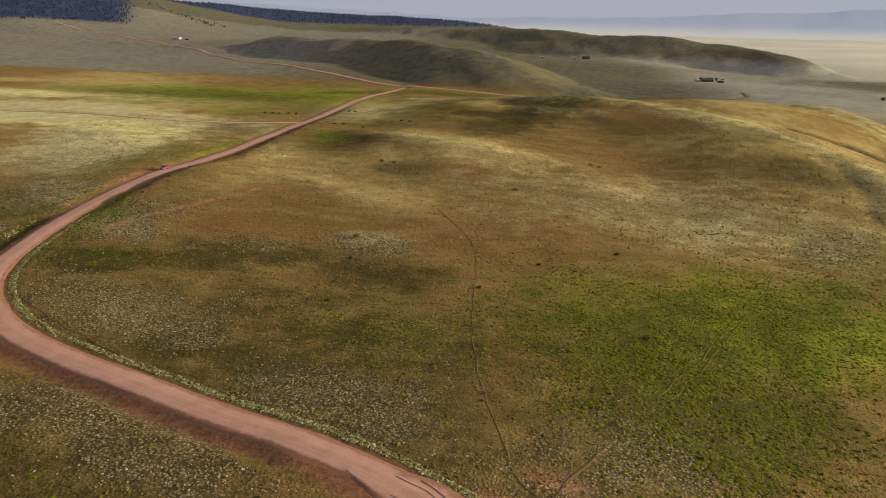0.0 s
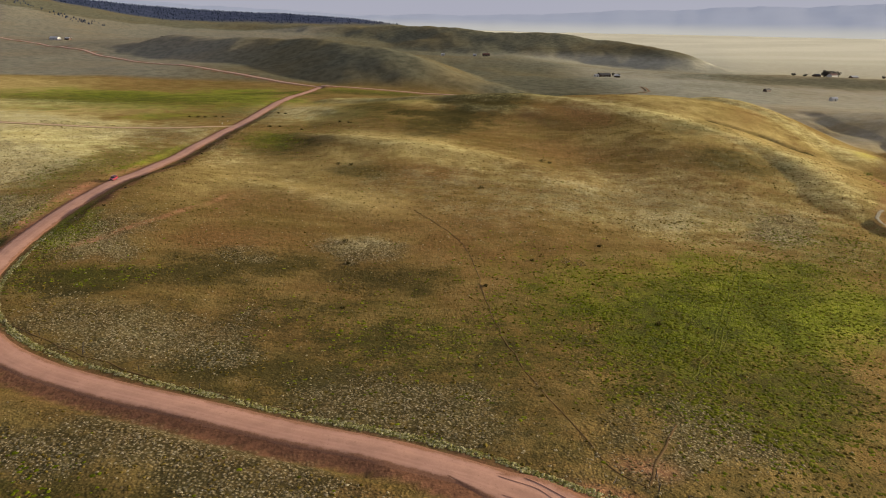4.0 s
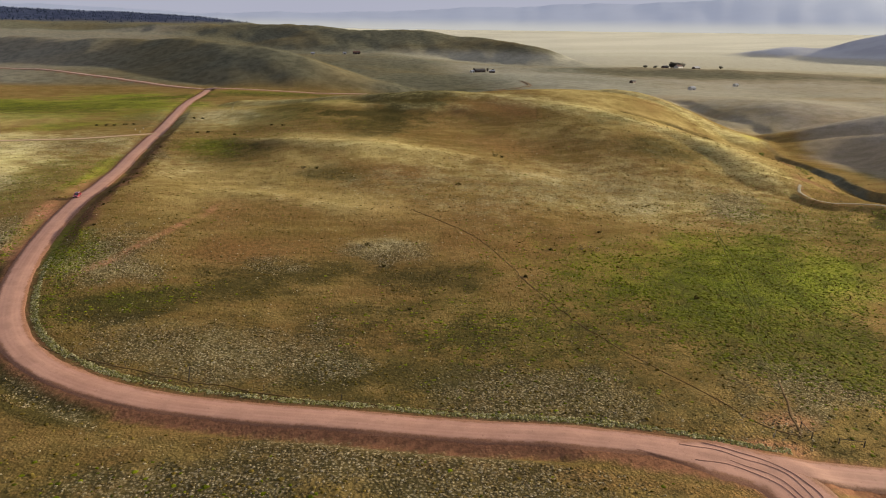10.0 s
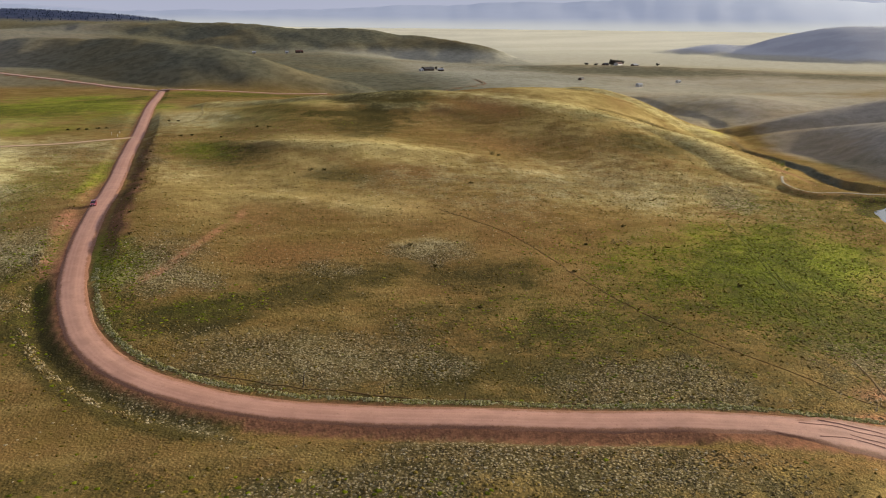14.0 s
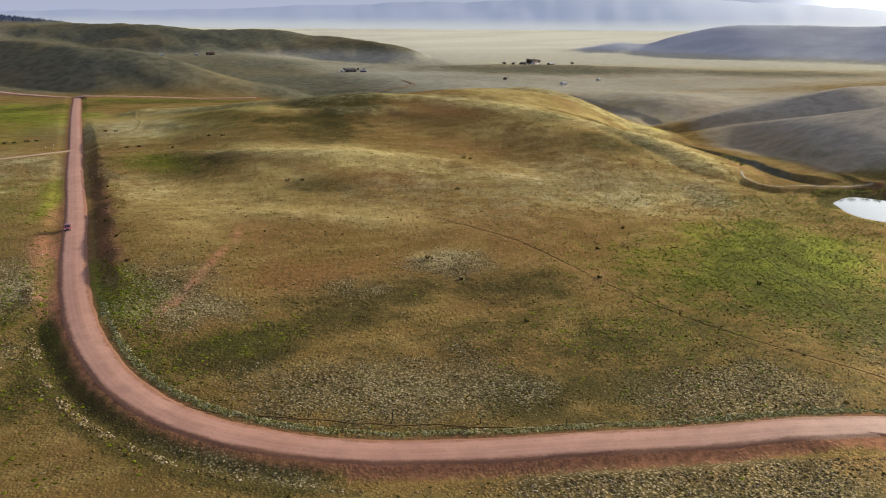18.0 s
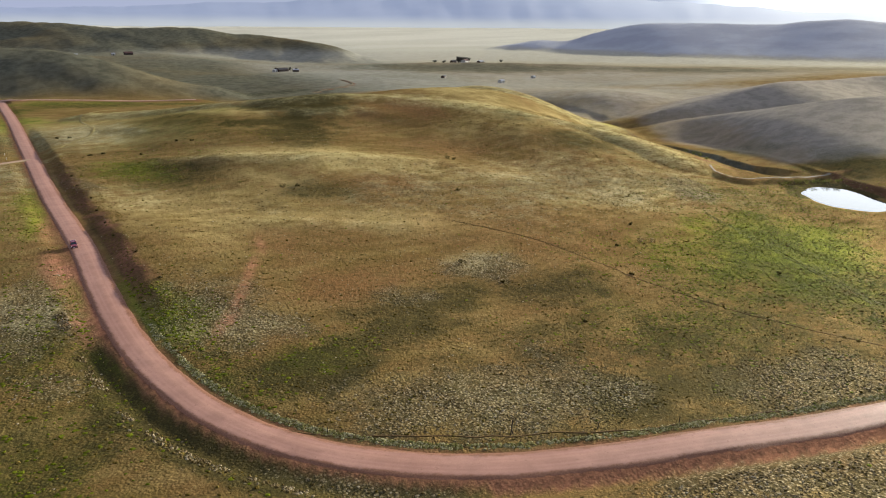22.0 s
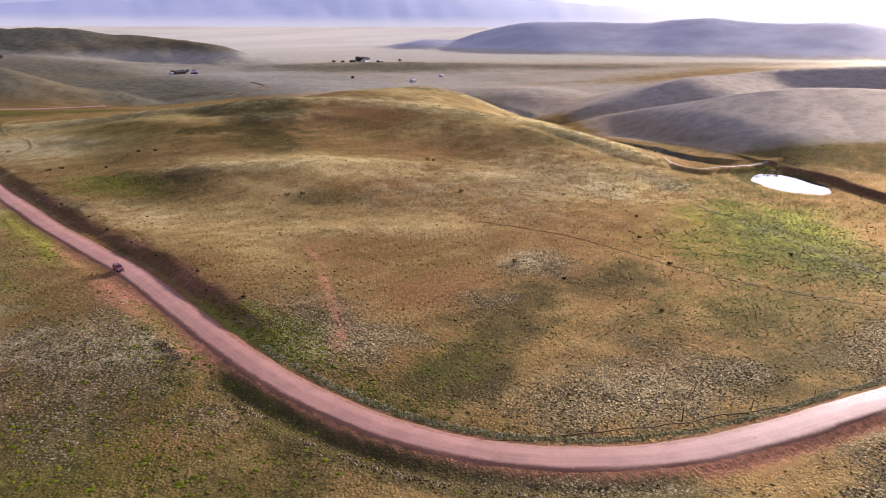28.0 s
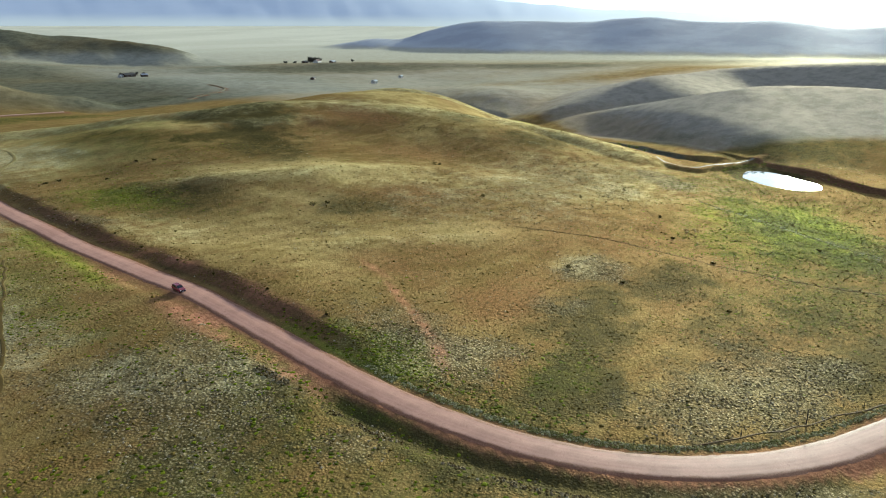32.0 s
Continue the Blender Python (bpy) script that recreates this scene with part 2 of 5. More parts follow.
def road_material(name, base, edge, gloss=0.02):
    m = Nodes(name, 0.62)
    m.bsdf.inputs["Specular IOR Level"].default_value = gloss
    wheel, rut = m.attribute("across")[:2]
    mottled = m.noise(0.25, 5, 0.6, lo=0.35, hi=0.68)
    fine = m.noise(3.0, 4, 0.7, lo=0.3, hi=0.75)
    c = m.mix(mottled, base, tuple(v * 0.78 for v in base))
    c = m.mix(m.math("MULTIPLY", m.noise(0.05, 4, 0.6, lo=0.45, hi=0.65), 0.45), c, (base[0] * 0.74, base[1] * 0.68, base[2] * 0.66))
    c = m.mix(m.math("MULTIPLY", fine, 0.35), c, tuple(v * 0.62 for v in base))
    c = m.mix(m.math("MULTIPLY", m.math("MULTIPLY", rut, m.noise(0.12, 3, lo=0.3, hi=0.55)), 0.3), c, tuple(min(1, v * 1.25) for v in base))
    torn = m.math("ADD", wheel, m.math("MULTIPLY", m.math("SUBTRACT", m.noise(0.45, 5, 0.7), 0.5), 1.5))
    c = m.mix(m.span(torn, 0.3, 0.85), c, m.mix(fine, edge, tuple(v * 0.6 for v in edge)))
    c = m.mix(m.math("MULTIPLY", m.noise(1.3, 3, 0.6, lo=0.62, hi=0.72), 0.5), c, tuple(v * 0.5 for v in base))
    m.bump(m.noise(5.0, 4, 0.7), 0.4, 0.05)
    return m.done(c)


def leaf_material(name, *stops, rough=0.85, glow=0.5):
    m = Nodes(name, rough)
    m.bsdf.inputs["Specular IOR Level"].default_value = 0.03
    c = m.ramp(m.island(), *stops)
    c = m.mix(m.noise(6.0, 2, lo=0.4, hi=0.7), c, m.mix(0.35, c, (0.02, 0.02, 0.01)))
    m.done(c)
    thin = m.n.new("ShaderNodeBsdfTranslucent")
    both = m.n.new("ShaderNodeMixShader")
    both.inputs[0].default_value = glow
    m.link(c, thin.inputs["Color"])
    m.link(m.bsdf.outputs[0], both.inputs[1])
    m.link(thin.outputs[0], both.inputs[2])
    m.link(both.outputs[0], m.n["Material Output"].inputs["Surface"])
    return m.mat


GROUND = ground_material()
ROAD = road_material("red_gravel", (0.42, 0.232, 0.168), (0.27, 0.13, 0.075), 0.07)
FAR_ROAD = road_material("pale_far_gravel", (0.42, 0.27, 0.21), (0.3, 0.18, 0.12))
VALLEY_DIRT = road_material("valley_dirt", (0.17, 0.145, 0.085), (0.15, 0.13, 0.07))
TRACK = road_material("pale_dirt_track", (0.42, 0.29, 0.19), (0.25, 0.19, 0.08))
SAGE = leaf_material("sage_leaves", (0.0, (0.095, 0.066, 0.02)), (0.4, (0.175, 0.126, 0.05)), (0.75, (0.29, 0.225, 0.12)), (1.0, (0.47, 0.4, 0.26)), glow=0.35)
TUFT = leaf_material("dry_tufts", (0.0, (0.075, 0.056, 0.01)), (0.5, (0.115, 0.08, 0.015)), (1.0, (0.18, 0.13, 0.03)), glow=0.08)
LUSH = leaf_material("lush_tufts", (0.0, (0.05, 0.06, 0.004)), (0.35, (0.1, 0.12, 0.006)), (0.6, (0.125, 0.15, 0.005)), (1.0, (0.19, 0.22, 0.010)), glow=0.35)
WILLOW = leaf_material("willow_leaves", (0.0, (0.055, 0.07, 0.012)), (1.0, (0.19, 0.2, 0.05)))
TUSSOCK = leaf_material("tussock_blades", (0.0, (0.085, 0.09, 0.007)), (0.5, (0.125, 0.128, 0.009)), (1.0, (0.165, 0.168, 0.014)), glow=0.4)
VERGE = leaf_material("verge_leaves", (0.0, (0.17, 0.16, 0.035)), (0.5, (0.34, 0.31, 0.11)), (1.0, (0.58, 0.53, 0.3)), glow=0.45)
# needle colour carries the blue of distant haze
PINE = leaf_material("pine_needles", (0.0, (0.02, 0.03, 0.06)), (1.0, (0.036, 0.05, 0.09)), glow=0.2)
WOOD = plain("weathered_wood", (0.10, 0.085, 0.07), 0.9, 0.4, 8.0)


# ---- the lie of the land ----
HILLS_SOUTH = [
    (-50, 60, 45, 2.3), (-340, 80, 110, 3.8), (240, 120, 70, -2.3), (120, 160, 70, -8.5),
    (-50, 180, 45, -3.2), (900, 200, 170, 4.9), (190, 240, 45, -4.1), (-140, 270, 45, 5),
    (-20, 270, 45, 2.2),
]
HILLS_RIDGE = [
    (-320, 320, 70, 2.2), (-110, 330, 45, -2), (70, 330, 45, -2.5), (190, 330, 45, -2.2),
    (320, 380, 110, -6.5), (-50, 390, 45, 7.2), (130, 390, 45, 8.3), (0, 400, 70, 0.6),
    (220, 420, 45, -6), (360, 440, 70, -14.1), (-170, 480, 45, -1.7), (-50, 510, 45, 10.6),
    (40, 510, 45, 4.5), (220, 510, 45, 11.7), (120, 520, 70, 22.9), (480, 520, 70, -6.9),
]
HILLS_BEYOND = [
    (70, 600, 45, -4), (280, 600, 70, -16.4), (400, 600, 70, 11.5), (220, 600, 45, 8),
    (160, 680, 70, 3.7), (-120, 680, 70, 1.5), (-340, 740, 110, -7.6), (750, 750, 260, -1.1),
    (-500, 750, 420, 20.2), (-230, 800, 110, -6.7), (500, 800, 110, -5.5), (50, 870, 110, -10.7),
    (200, 900, 170, -6.8), (-600, 900, 170, -8), (-300, 940, 110, 9.6), (260, 940, 110, 6.9),
]
HILLS_DARK = [
    (-1050, 1050, 260, 8.4), (-500, 1400, 170, 21),
]
HILLS_FAR = [
    (-1500, 1500, 420, 30.6), (-1500, 2000, 420, 59.4),
]
HILLS_WOODED = [
    (-900, 2100, 260, -13.5), (-2000, 2250, 420, 33.2), (-1750, 2500, 420, 38.4), (-1750, 2750, 420, 27.2),
    (-1500, 2750, 420, 22.9), (-500, 3000, 420, 40), (-1750, 3250, 420, 30.6), (-500, 3250, 420, 27.5),
    (-1500, 3250, 420, 32), (-750, 3500, 420, 15.7), (-1250, 3500, 420, 25),
]


def smooth(a, b, v):
    u = np.clip((v - a) / (b - a), 0, 1)
    return u * u * (3 - 2 * u)


def lattice(ix, iy, seed):
    n = (ix * 374761393 + iy * 668265263 + seed * 1442695041) & 0x7FFFFFFF
    n = ((n ^ (n >> 13)) * 1274126177) & 0x7FFFFFFF
    return ((n ^ (n >> 16)) & 0xFFFF) / 65535.0


def ripple(x, y, size, seed=0):
    """Smooth value noise, 0 to 1, with cells of that size."""
    u, v = x / size, y / size
    ix, iy = np.floor(u).astype(np.int64), np.floor(v).astype(np.int64)
    fx, fy = u - ix, v - iy
    fx, fy = fx * fx * (3 - 2 * fx), fy * fy * (3 - 2 * fy)
    a, b = lattice(ix, iy, seed), lattice(ix + 1, iy, seed)
    c, d = lattice(ix, iy + 1, seed), lattice(ix + 1, iy + 1, seed)
    return (a * (1 - fx) + b * fx) * (1 - fy) + (c * (1 - fx) + d * fx) * fy


def cloudy(x, y, size, seed=0):
    return 0.5 * ripple(x, y, size, seed) + 0.3 * ripple(x, y, size * 0.47, seed + 1) + 0.2 * ripple(x, y, size * 0.21, seed + 2)


def rolling(x, y):
    """Height of the open country, without roads and watercourses."""
    r = np.hypot(x + 100, y)
    z = -4 + 74 * smooth(2100, 4900, r) + 16 * smooth(1150, 1500, y) * (1 - smooth(2200, 2900, y)) * (1 - smooth(100, 420, x)) + 26 * smooth(1450, 2100, y) * (1 - smooth(2200, 2900, y)) * (1 - smooth(-350, 150, x))
    for hx, hy, s, a in HILLS_SOUTH + HILLS_RIDGE + HILLS_BEYOND + HILLS_DARK + HILLS_FAR + HILLS_WOODED:
        z = z + a * np.exp(-((x - hx) ** 2 + (y - hy) ** 2) / (2 * s * s))
    wide = smooth(500, 1500, r)
    z = z + (cloudy(x, y, 58, 11) - 0.5) * (2.6 - 0.3 * wide) + (cloudy(x, y, 9, 17) - 0.5) * 0.3 * (1 - wide) + (cloudy(x, y, 170, 23) - 0.5) * (3 + 6 * (1 - smooth(-200, 500, x))) * wide
    return z


def spline(pts, step=2.0):
    """A smooth line through plan points, with a point every step metres."""
    p = [np.array(q, float) for q in pts]
    p = [2 * p[0] - p[1]] + p + [2 * p[-1] - p[-2]]
    fine = []
    for a, b, c, d in zip(p, p[1:], p[2:], p[3:]):
        for u in np.linspace(0, 1, max(2, int(np.linalg.norm(c - b) / 0.5)), endpoint=False):
            fine.append(0.5 * (2 * b + (c - a) * u + (2 * a - 5 * b + 4 * c - d) * u * u + (3 * b - a - 3 * c + d) * u ** 3))
    fine = np.array(fine + [p[-2]])
    s = np.concatenate([[0], np.cumsum(np.linalg.norm(np.diff(fine, axis=0), axis=1))])
    k = np.arange(0, s[-1], step)
    return np.stack([np.interp(k, s, fine[:, i]) for i in range(fine.shape[1])], 1)


def nearest(x, y, line, reach):
    """For each place: the distance to the line and the index of its nearest point; far places keep a large distance."""
    dist, idx = np.full(x.shape, 1e6), np.zeros(x.shape, int)
    box = (x > line[:, 0].min() - reach) & (x < line[:, 0].max() + reach) & (y > line[:, 1].min() - reach) & (y < line[:, 1].max() + reach)
    at = np.nonzero(box)[0]
    for part_of in np.array_split(at, max(1, len(at) * len(line) // 8000000 + 1)):
        d = (x[part_of, None] - line[None, :, 0]) ** 2 + (y[part_of, None] - line[None, :, 1]) ** 2
        k = d.argmin(1)
        idx[part_of], dist[part_of] = k, np.sqrt(d[np.arange(len(k)), k])
    return dist, idx


# plan of the roads, tracks and water
MAIN_ROAD = spline([(-156, 800), (-157, 700), (-158, 595), (-159, 476), (-160, 400), (-160, 345), (-160, 290), (-161, 240), (-160, 208),
                    (-157, 188), (-153, 173), (-147, 160), (-139, 149), (-128, 139), (-114, 130), (-97, 122.5), (-78, 115.5), (-58, 108),
                    (-40, 102), (-24, 95.5), (-9, 87.5), (8, 81), (26, 75), (60, 64), (120, 50)])
BRANCH_ROAD = spline([(-28, 96), (-16, 90.5), (-8.5, 84), (-8, 76), (-13, 66), (-23, 50), (-34, 20), (-60, -60), (-130, -220), (-230, -420)])
CROSS_ROAD = spline([(-1144, 1567), (-930, 1457), (-721, 1312), (-521, 1126), (-357, 946), (-253, 864), (-156, 803), (-129, 805), (-90, 807), (-41, 808), (-10, 803), (20, 800)], 6.0)
VALLEY_TRACK = spline([(165, 842), (190, 858), (222, 872), (242, 890), (248, 915), (250, 940)], 6.0)
SIDE_ROAD = spline([(-160, 460), (-188, 445), (-217, 438), (-250, 434), (-284, 433), (-330, 433), (-420, 430), (-560, 440)])

def graded(line, window):
    z = rolling(line[:, 0], line[:, 1])
    k = np.ones(window) / window
    return np.convolve(np.pad(z, window // 2, mode="edge"), k, mode="valid")[:len(z)]


ROADS = [(MAIN_ROAD, 6.6, graded(MAIN_ROAD, 13)), (CROSS_ROAD, 6.8, graded(CROSS_ROAD, 9)), (SIDE_ROAD, 5.0, graded(SIDE_ROAD, 9)),
         (BRANCH_ROAD, 10.5, graded(BRANCH_ROAD, 7)), (VALLEY_TRACK, 4.5, graded(VALLEY_TRACK, 9))]
WASH = spline([(215, 258), (205, 283), (207, 305), (222, 340), (238, 380), (250, 415), (262, 450), (292, 485), (326, 523), (334, 560), (333, 610), (345, 690)])
DAM = spline([(188, 318), (172, 296), (160, 277), (162, 267), (176, 263.5), (205, 256), (236, 247)])
POND_BANK = spline([(219, 249), (211, 232), (200, 209), (182, 190), (173, 175), (177, 155), (190, 125)])
GULLY = spline([(152, 455), (162, 453), (172, 450), (182, 449), (190, 447), (200, 443), (216, 439)])
MAIN_CREST = (spline([(-110, 600, 10), (-47, 557, 18), (-7, 523, 23), (21, 514, 25), (46, 508, 26), (71, 491, 24), (93, 468, 22), (119, 447, 19), (139, 421, 14), (155, 397, 10), (166, 364, 5), (165, 335, 1), (158, 309, -2)], 4.0), 0.23, 0.28, 9)
KNOLL_CREST = (spline([(150, 625, 2), (165, 600, 11), (180, 578, 18), (194, 550, 23), (212, 522, 18), (226, 491, 9), (239, 469, -3), (250, 454, -10)], 4.0), 0.3, 0.3, 12)
# crest lines of the hills across the wash and of the dark hill behind the cross road: plan and height, seen with the far side on the left
CRESTS = [(spline([(262, 446, -13), (330, 440, -7), (368, 402, 3), (372, 352, 15), (388, 318, 22), (410, 300, 23), (425, 250, 25), (432, 190, 23), (440, 110, 20)][::-1], 4.0), 0.2, 0.145, 5),
          (spline([(305, 484, -14), (345, 475, -3), (420, 465, 8), (490, 450, 19), (570, 440, 19), (640, 420, 22), (690, 360, 27), (710, 260, 33), (720, 140, 30)][::-1], 5.0), 0.22, 0.23, 5),
          (spline([(-480, 1290, 50), (-330, 1190, 53), (-196, 1082, 52), (-130, 985, 45), (-90, 935, 38), (-50, 902, 31), (5, 884, 14), (40, 875, -6)], 6.0), 0.34, 0.22, 20),
          (spline([(-800, 2450, 66), (-500, 2350, 66), (-200, 2200, 68), (-60, 2100, 67), (60, 1980, 65), (150, 1850, 63), (260, 1760, 59), (350, 1700, 51), (425, 1600, 40), (450, 1500, 30), (480, 1440, 21),
                   (490, 1400, 12), (510, 1370, -4)], 9.0), 0.2, 0.25, 25),
          (spline([(1187, 1899, -6), (1280, 1826, 10), (1347, 1768, 24), (1412, 1707, 21), (1455, 1664, 42), (1542, 1571, 71), (1607, 1493, 78), (1773, 1256, 75), (1811, 1192, 83), (1872, 1077, 89), (1914, 988, 79),
                   (1929, 855, 76), (1969, 727, 79), (2003, 586, 59), (2020, 494, 64), (2060, 250, 60), (2070, 0, 50)], 10.0), 0.19, 0.1, 45),
          MAIN_CREST, KNOLL_CREST]
# low swells across the field: plan line, height and breadth
SWELLS = [(spline([(-132, 412), (-97, 398), (-75, 382), (-47, 367), (-15, 357), (16, 343), (44, 322)], 3.0), 2.0, 12.0), (spline([(-44, 485), (-14, 487), (10, 473), (34, 471), (49, 453)], 3.0), 1.8, 12.0), (spline([(-131, 283), (-108, 283), (-84, 272), (-59, 258), (-43, 246)], 3.0), 1.2, 9.0)]
BENCH = spline([(330, 1290), (430, 1225), (560, 1225), (680, 1150), (780, 1075), (850, 950), (930, 860)], 8.0)
POND_Z = -11.4
POND = (183, 222, 28, 18.5, 52)          # centre, half length, half width, turn in degrees


def pond_ratio(x, y):
    a = radians(POND[4])
    u, v = x - POND[0], y - POND[1]
    u, v = u * math.cos(a) + v * math.sin(a), -u * math.sin(a) + v * math.cos(a)
    wob = 1 + 0.22 * (ripple(x, y, 11, 5) - 0.5)
    return np.hypot(u / POND[2], v / POND[3]) * wob


def crest_top(x, y, line, near_slope, far_slope, soft):
    """Height of a hill given by its crest line: rounded on top and falling off to both sides."""
    top = np.full(x.shape, -80.0)
    box = (x > line[:, 0].min() - 300) & (x < line[:, 0].max() + 300) & (y > line[:, 1].min() - 300) & (y < line[:, 1].max() + 300)
    at = np.nonzero(box)[0]
    t = np.gradient(line[:, :2], axis=0)
    for some in np.array_split(at, max(1, len(at) * len(line) // 6000000 + 1)):
        dx, dy = x[some, None] - line[None, :, 0], y[some, None] - line[None, :, 1]
        d2 = dx * dx + dy * dy
        low = d2.min(1)
        w = np.exp(-(d2 - low[:, None]) / (2 * (14 + 0.25 * np.sqrt(low))[:, None] ** 2))
        w /= w.sum(1)[:, None]
        zc = (w * line[None, :, 2]).sum(1)
        side = (w * (t[None, :, 0] * dy - t[None, :, 1] * dx)).sum(1) / np.linalg.norm(t, axis=1).mean()
        d = np.sqrt(low)
        slope = near_slope + (far_slope - near_slope) * smooth(-25, 25, side)
        top[some] = zc - slope * (np.hypot(d, soft) - soft)
    folds = soft in (20, 25)
    return top + (cloudy(x, y, 60, 53) - 0.5) * (1.0 if soft == 5 else 2.4) + (((cloudy(x, y, 150, 55) - 0.5) * 20 + (cloudy(x + 0.5 * y, 0.6 * y, 70, 56) - 0.5) * 4) if folds else 0)


def lay(x, y):
    """Height of the ground with its roadbeds, ditches, wash, dam and pond."""
    z = rolling(x, y)
    # the pond lies in a hollow
    q = pond_ratio(x, y)
    z = np.where(q < 2.6, z + (POND_Z + 0.15 + 2.4 * (q - 1) - z) * (1 - smooth(1.1, 2.6, q)), z)
    z = np.where(q < 1, POND_Z - 0.9 * (1 - q) * 2 + 0.0, z)
    d, k = nearest(x, y, WASH, 60)
    d = np.where(d < 1e5, np.maximum(d + 7.0 * (cloudy(x, y, 13, 57) - 0.5), 0), d)
    fade = smooth(0, 30, k * 2.0)
    side = (x - WASH[k, 0]) > 0
    cut = np.where(side, 1 - smooth(3.0, 7.5, d), 1 - smooth(3.0, 13.0, d))
    deep = (6.0 - 4.4 * smooth(80, 140, k * 2.0)) * (0.2 + 1.4 * ripple(k * 2.0, k * 0.0, 26, 59))
    z = z - cut * deep * fade
    d, k = nearest(x, y, DAM, 30)
    z = z + (1 - smooth(1.2, 6.5, d)) * 2.2 * np.sin(np.pi * np.clip(k / (len(DAM) - 1.0), 0.06, 0.94)) ** 0.5
    # a cut bank runs round the far side of the pond
    d, k = nearest(x, y, POND_BANK, 60)
    beyond = on_left(x, y, POND_BANK, k)
    z = z + np.where(beyond, 2.8 * smooth(0.0, 5.0, d + 2.0 * (cloudy(x, y, 9, 58) - 0.5)) * (1 - smooth(14, 50, d)), 0) * np.sin(np.pi * np.clip(k / (len(POND_BANK) - 1.0), 0.06, 0.9)) ** 0.6
    for line, near_slope, far_slope, soft in CRESTS:
        top = crest_top(x, y, line, near_slope, far_slope, soft)
        z = 0.5 * (z + top + np.sqrt((z - top) ** 2 + 9)) - 1.5 * np.exp(-np.abs(z - top) / 5)
    for line, rise, broad in SWELLS:
        d, k = nearest(x, y, line, 45)
        z = z + rise * np.exp(-(d / broad) ** 2) * np.sin(np.pi * np.clip((k + 0.5) / len(line), 0.04, 0.96)) ** 0.5
    d, k = nearest(x, y, BENCH, 140)
    z = z + 4.5 * np.exp(-(d / 26.0) ** 2) * np.sin(np.pi * np.clip(k / (len(BENCH) - 1.0), 0.05, 0.95)) ** 0.5
    # a narrow gully down the golden hill
    d, k = nearest(x, y, GULLY, 20)
    z = z - (1 - smooth(0.6, 4.0, d)) * 3.0 * np.sin(np.pi * np.clip(k / (len(GULLY) - 1.0), 0.03, 0.97)) ** 0.6
    # the cut bank along the straight
    d, k = nearest(x, y, MAIN_ROAD, 60)
    yr = MAIN_ROAD[k, 1]
    cut = smooth(205, 240, yr) * (1 - smooth(440, 620, yr)) * (0.75 + 0.5 * ripple(x * 0, y, 30, 61))
    east = x > MAIN_ROAD[k, 0]
    z = z + np.where(east, 1.3 * cut * smooth(7.0, 11.0, d + 2.5 * (ripple(x, y, 7, 63) - 0.5)) * (1 - smooth(14, 46, d)), 0)
    # the road past the junction runs straight down into the valley, at the foot of the dark hill
    d, k = nearest(x, y, CROSS_ROAD, 60)
    bed = np.interp(CROSS_ROAD[k, 0], [-156, -129, -90, -41, 20], [5.5, 3.5, 1.0, -2.7, -3.6])
    z = z + np.where(CROSS_ROAD[k, 0] > -157, (bed - z) * (1 - smooth(5, 26, d)), 0)
    for line, width, zr in ROADS:
        if line is CROSS_ROAD or line is VALLEY_TRACK:
            continue
        d, k = nearest(x, y, line, 40)
        left = on_left(x, y, line, k)
        bed = zr[k] - 0.12
        z = z + (bed - z) * (1 - smooth(width / 2 + 0.8, width / 2 + np.where(left, 4.5, 8), d))
        if line is MAIN_ROAD:
            z = z - np.where(left, 0.15 * np.exp(-((d - width / 2 - 2.0) / 0.9) ** 2), (1.3 - 0.9 * smooth(118, 140, line[k, 1])) * np.exp(-((d - width / 2 - 3.4) / 1.9) ** 2) * smooth(7, 15, nearest(x, y, BRANCH_ROAD, 40)[0])
                             + 1.1 * smooth(122, 140, line[k, 1]) * (1 - smooth(205, 225, line[k, 1])) * np.exp(-((d - width / 2 - 6.0) / 2.3) ** 2))
    return z


def on_left(x, y, line, k):
    """True where a place lies left of the line, seen along its course."""
    t = np.gradient(line, axis=0)
    return t[k, 0] * (y - line[k, 1]) - t[k, 1] * (x - line[k, 0]) > 0


def ticks(lo, hi, step, near, far, grow=0.026):
    """Grid lines: even between near[0] and near[1], wider and wider beyond, out to far."""
    mid = list(np.arange(lo, hi, step))
    up, down, s = [mid[-1]], [mid[0]], step
    while up[-1] < far:
        s = step + grow * (up[-1] - hi)
        up.append(up[-1] + max(s, step))
    while down[-1] > -far:
        s = step + grow * (lo - down[-1])
        down.append(down[-1] - max(s, step))
    return np.array(down[:0:-1] + mid + up[1:])


GX = ticks(-285, 235, 1.6, None, 4900)
GY = ticks(62, 455, 1.6, None, 4900, 0.024)
gx, gy = np.meshgrid(GX, GY)
gz = lay(gx.ravel(), gy.ravel()).reshape(gx.shape)


def ground_z(x, y):
    """Height of the ground sheet itself, between its grid lines."""
    x, y = np.asarray(x, float), np.asarray(y, float)
    i, j = np.clip(np.searchsorted(GX, x) - 1, 0, len(GX) - 2), np.clip(np.searchsorted(GY, y) - 1, 0, len(GY) - 2)
    u, v = (x - GX[i]) / (GX[i + 1] - GX[i]), (y - GY[j]) / (GY[j + 1] - GY[j])
    return (gz[j, i] * (1 - u) + gz[j, i + 1] * u) * (1 - v) + (gz[j + 1, i] * (1 - u) + gz[j + 1, i + 1] * u) * v


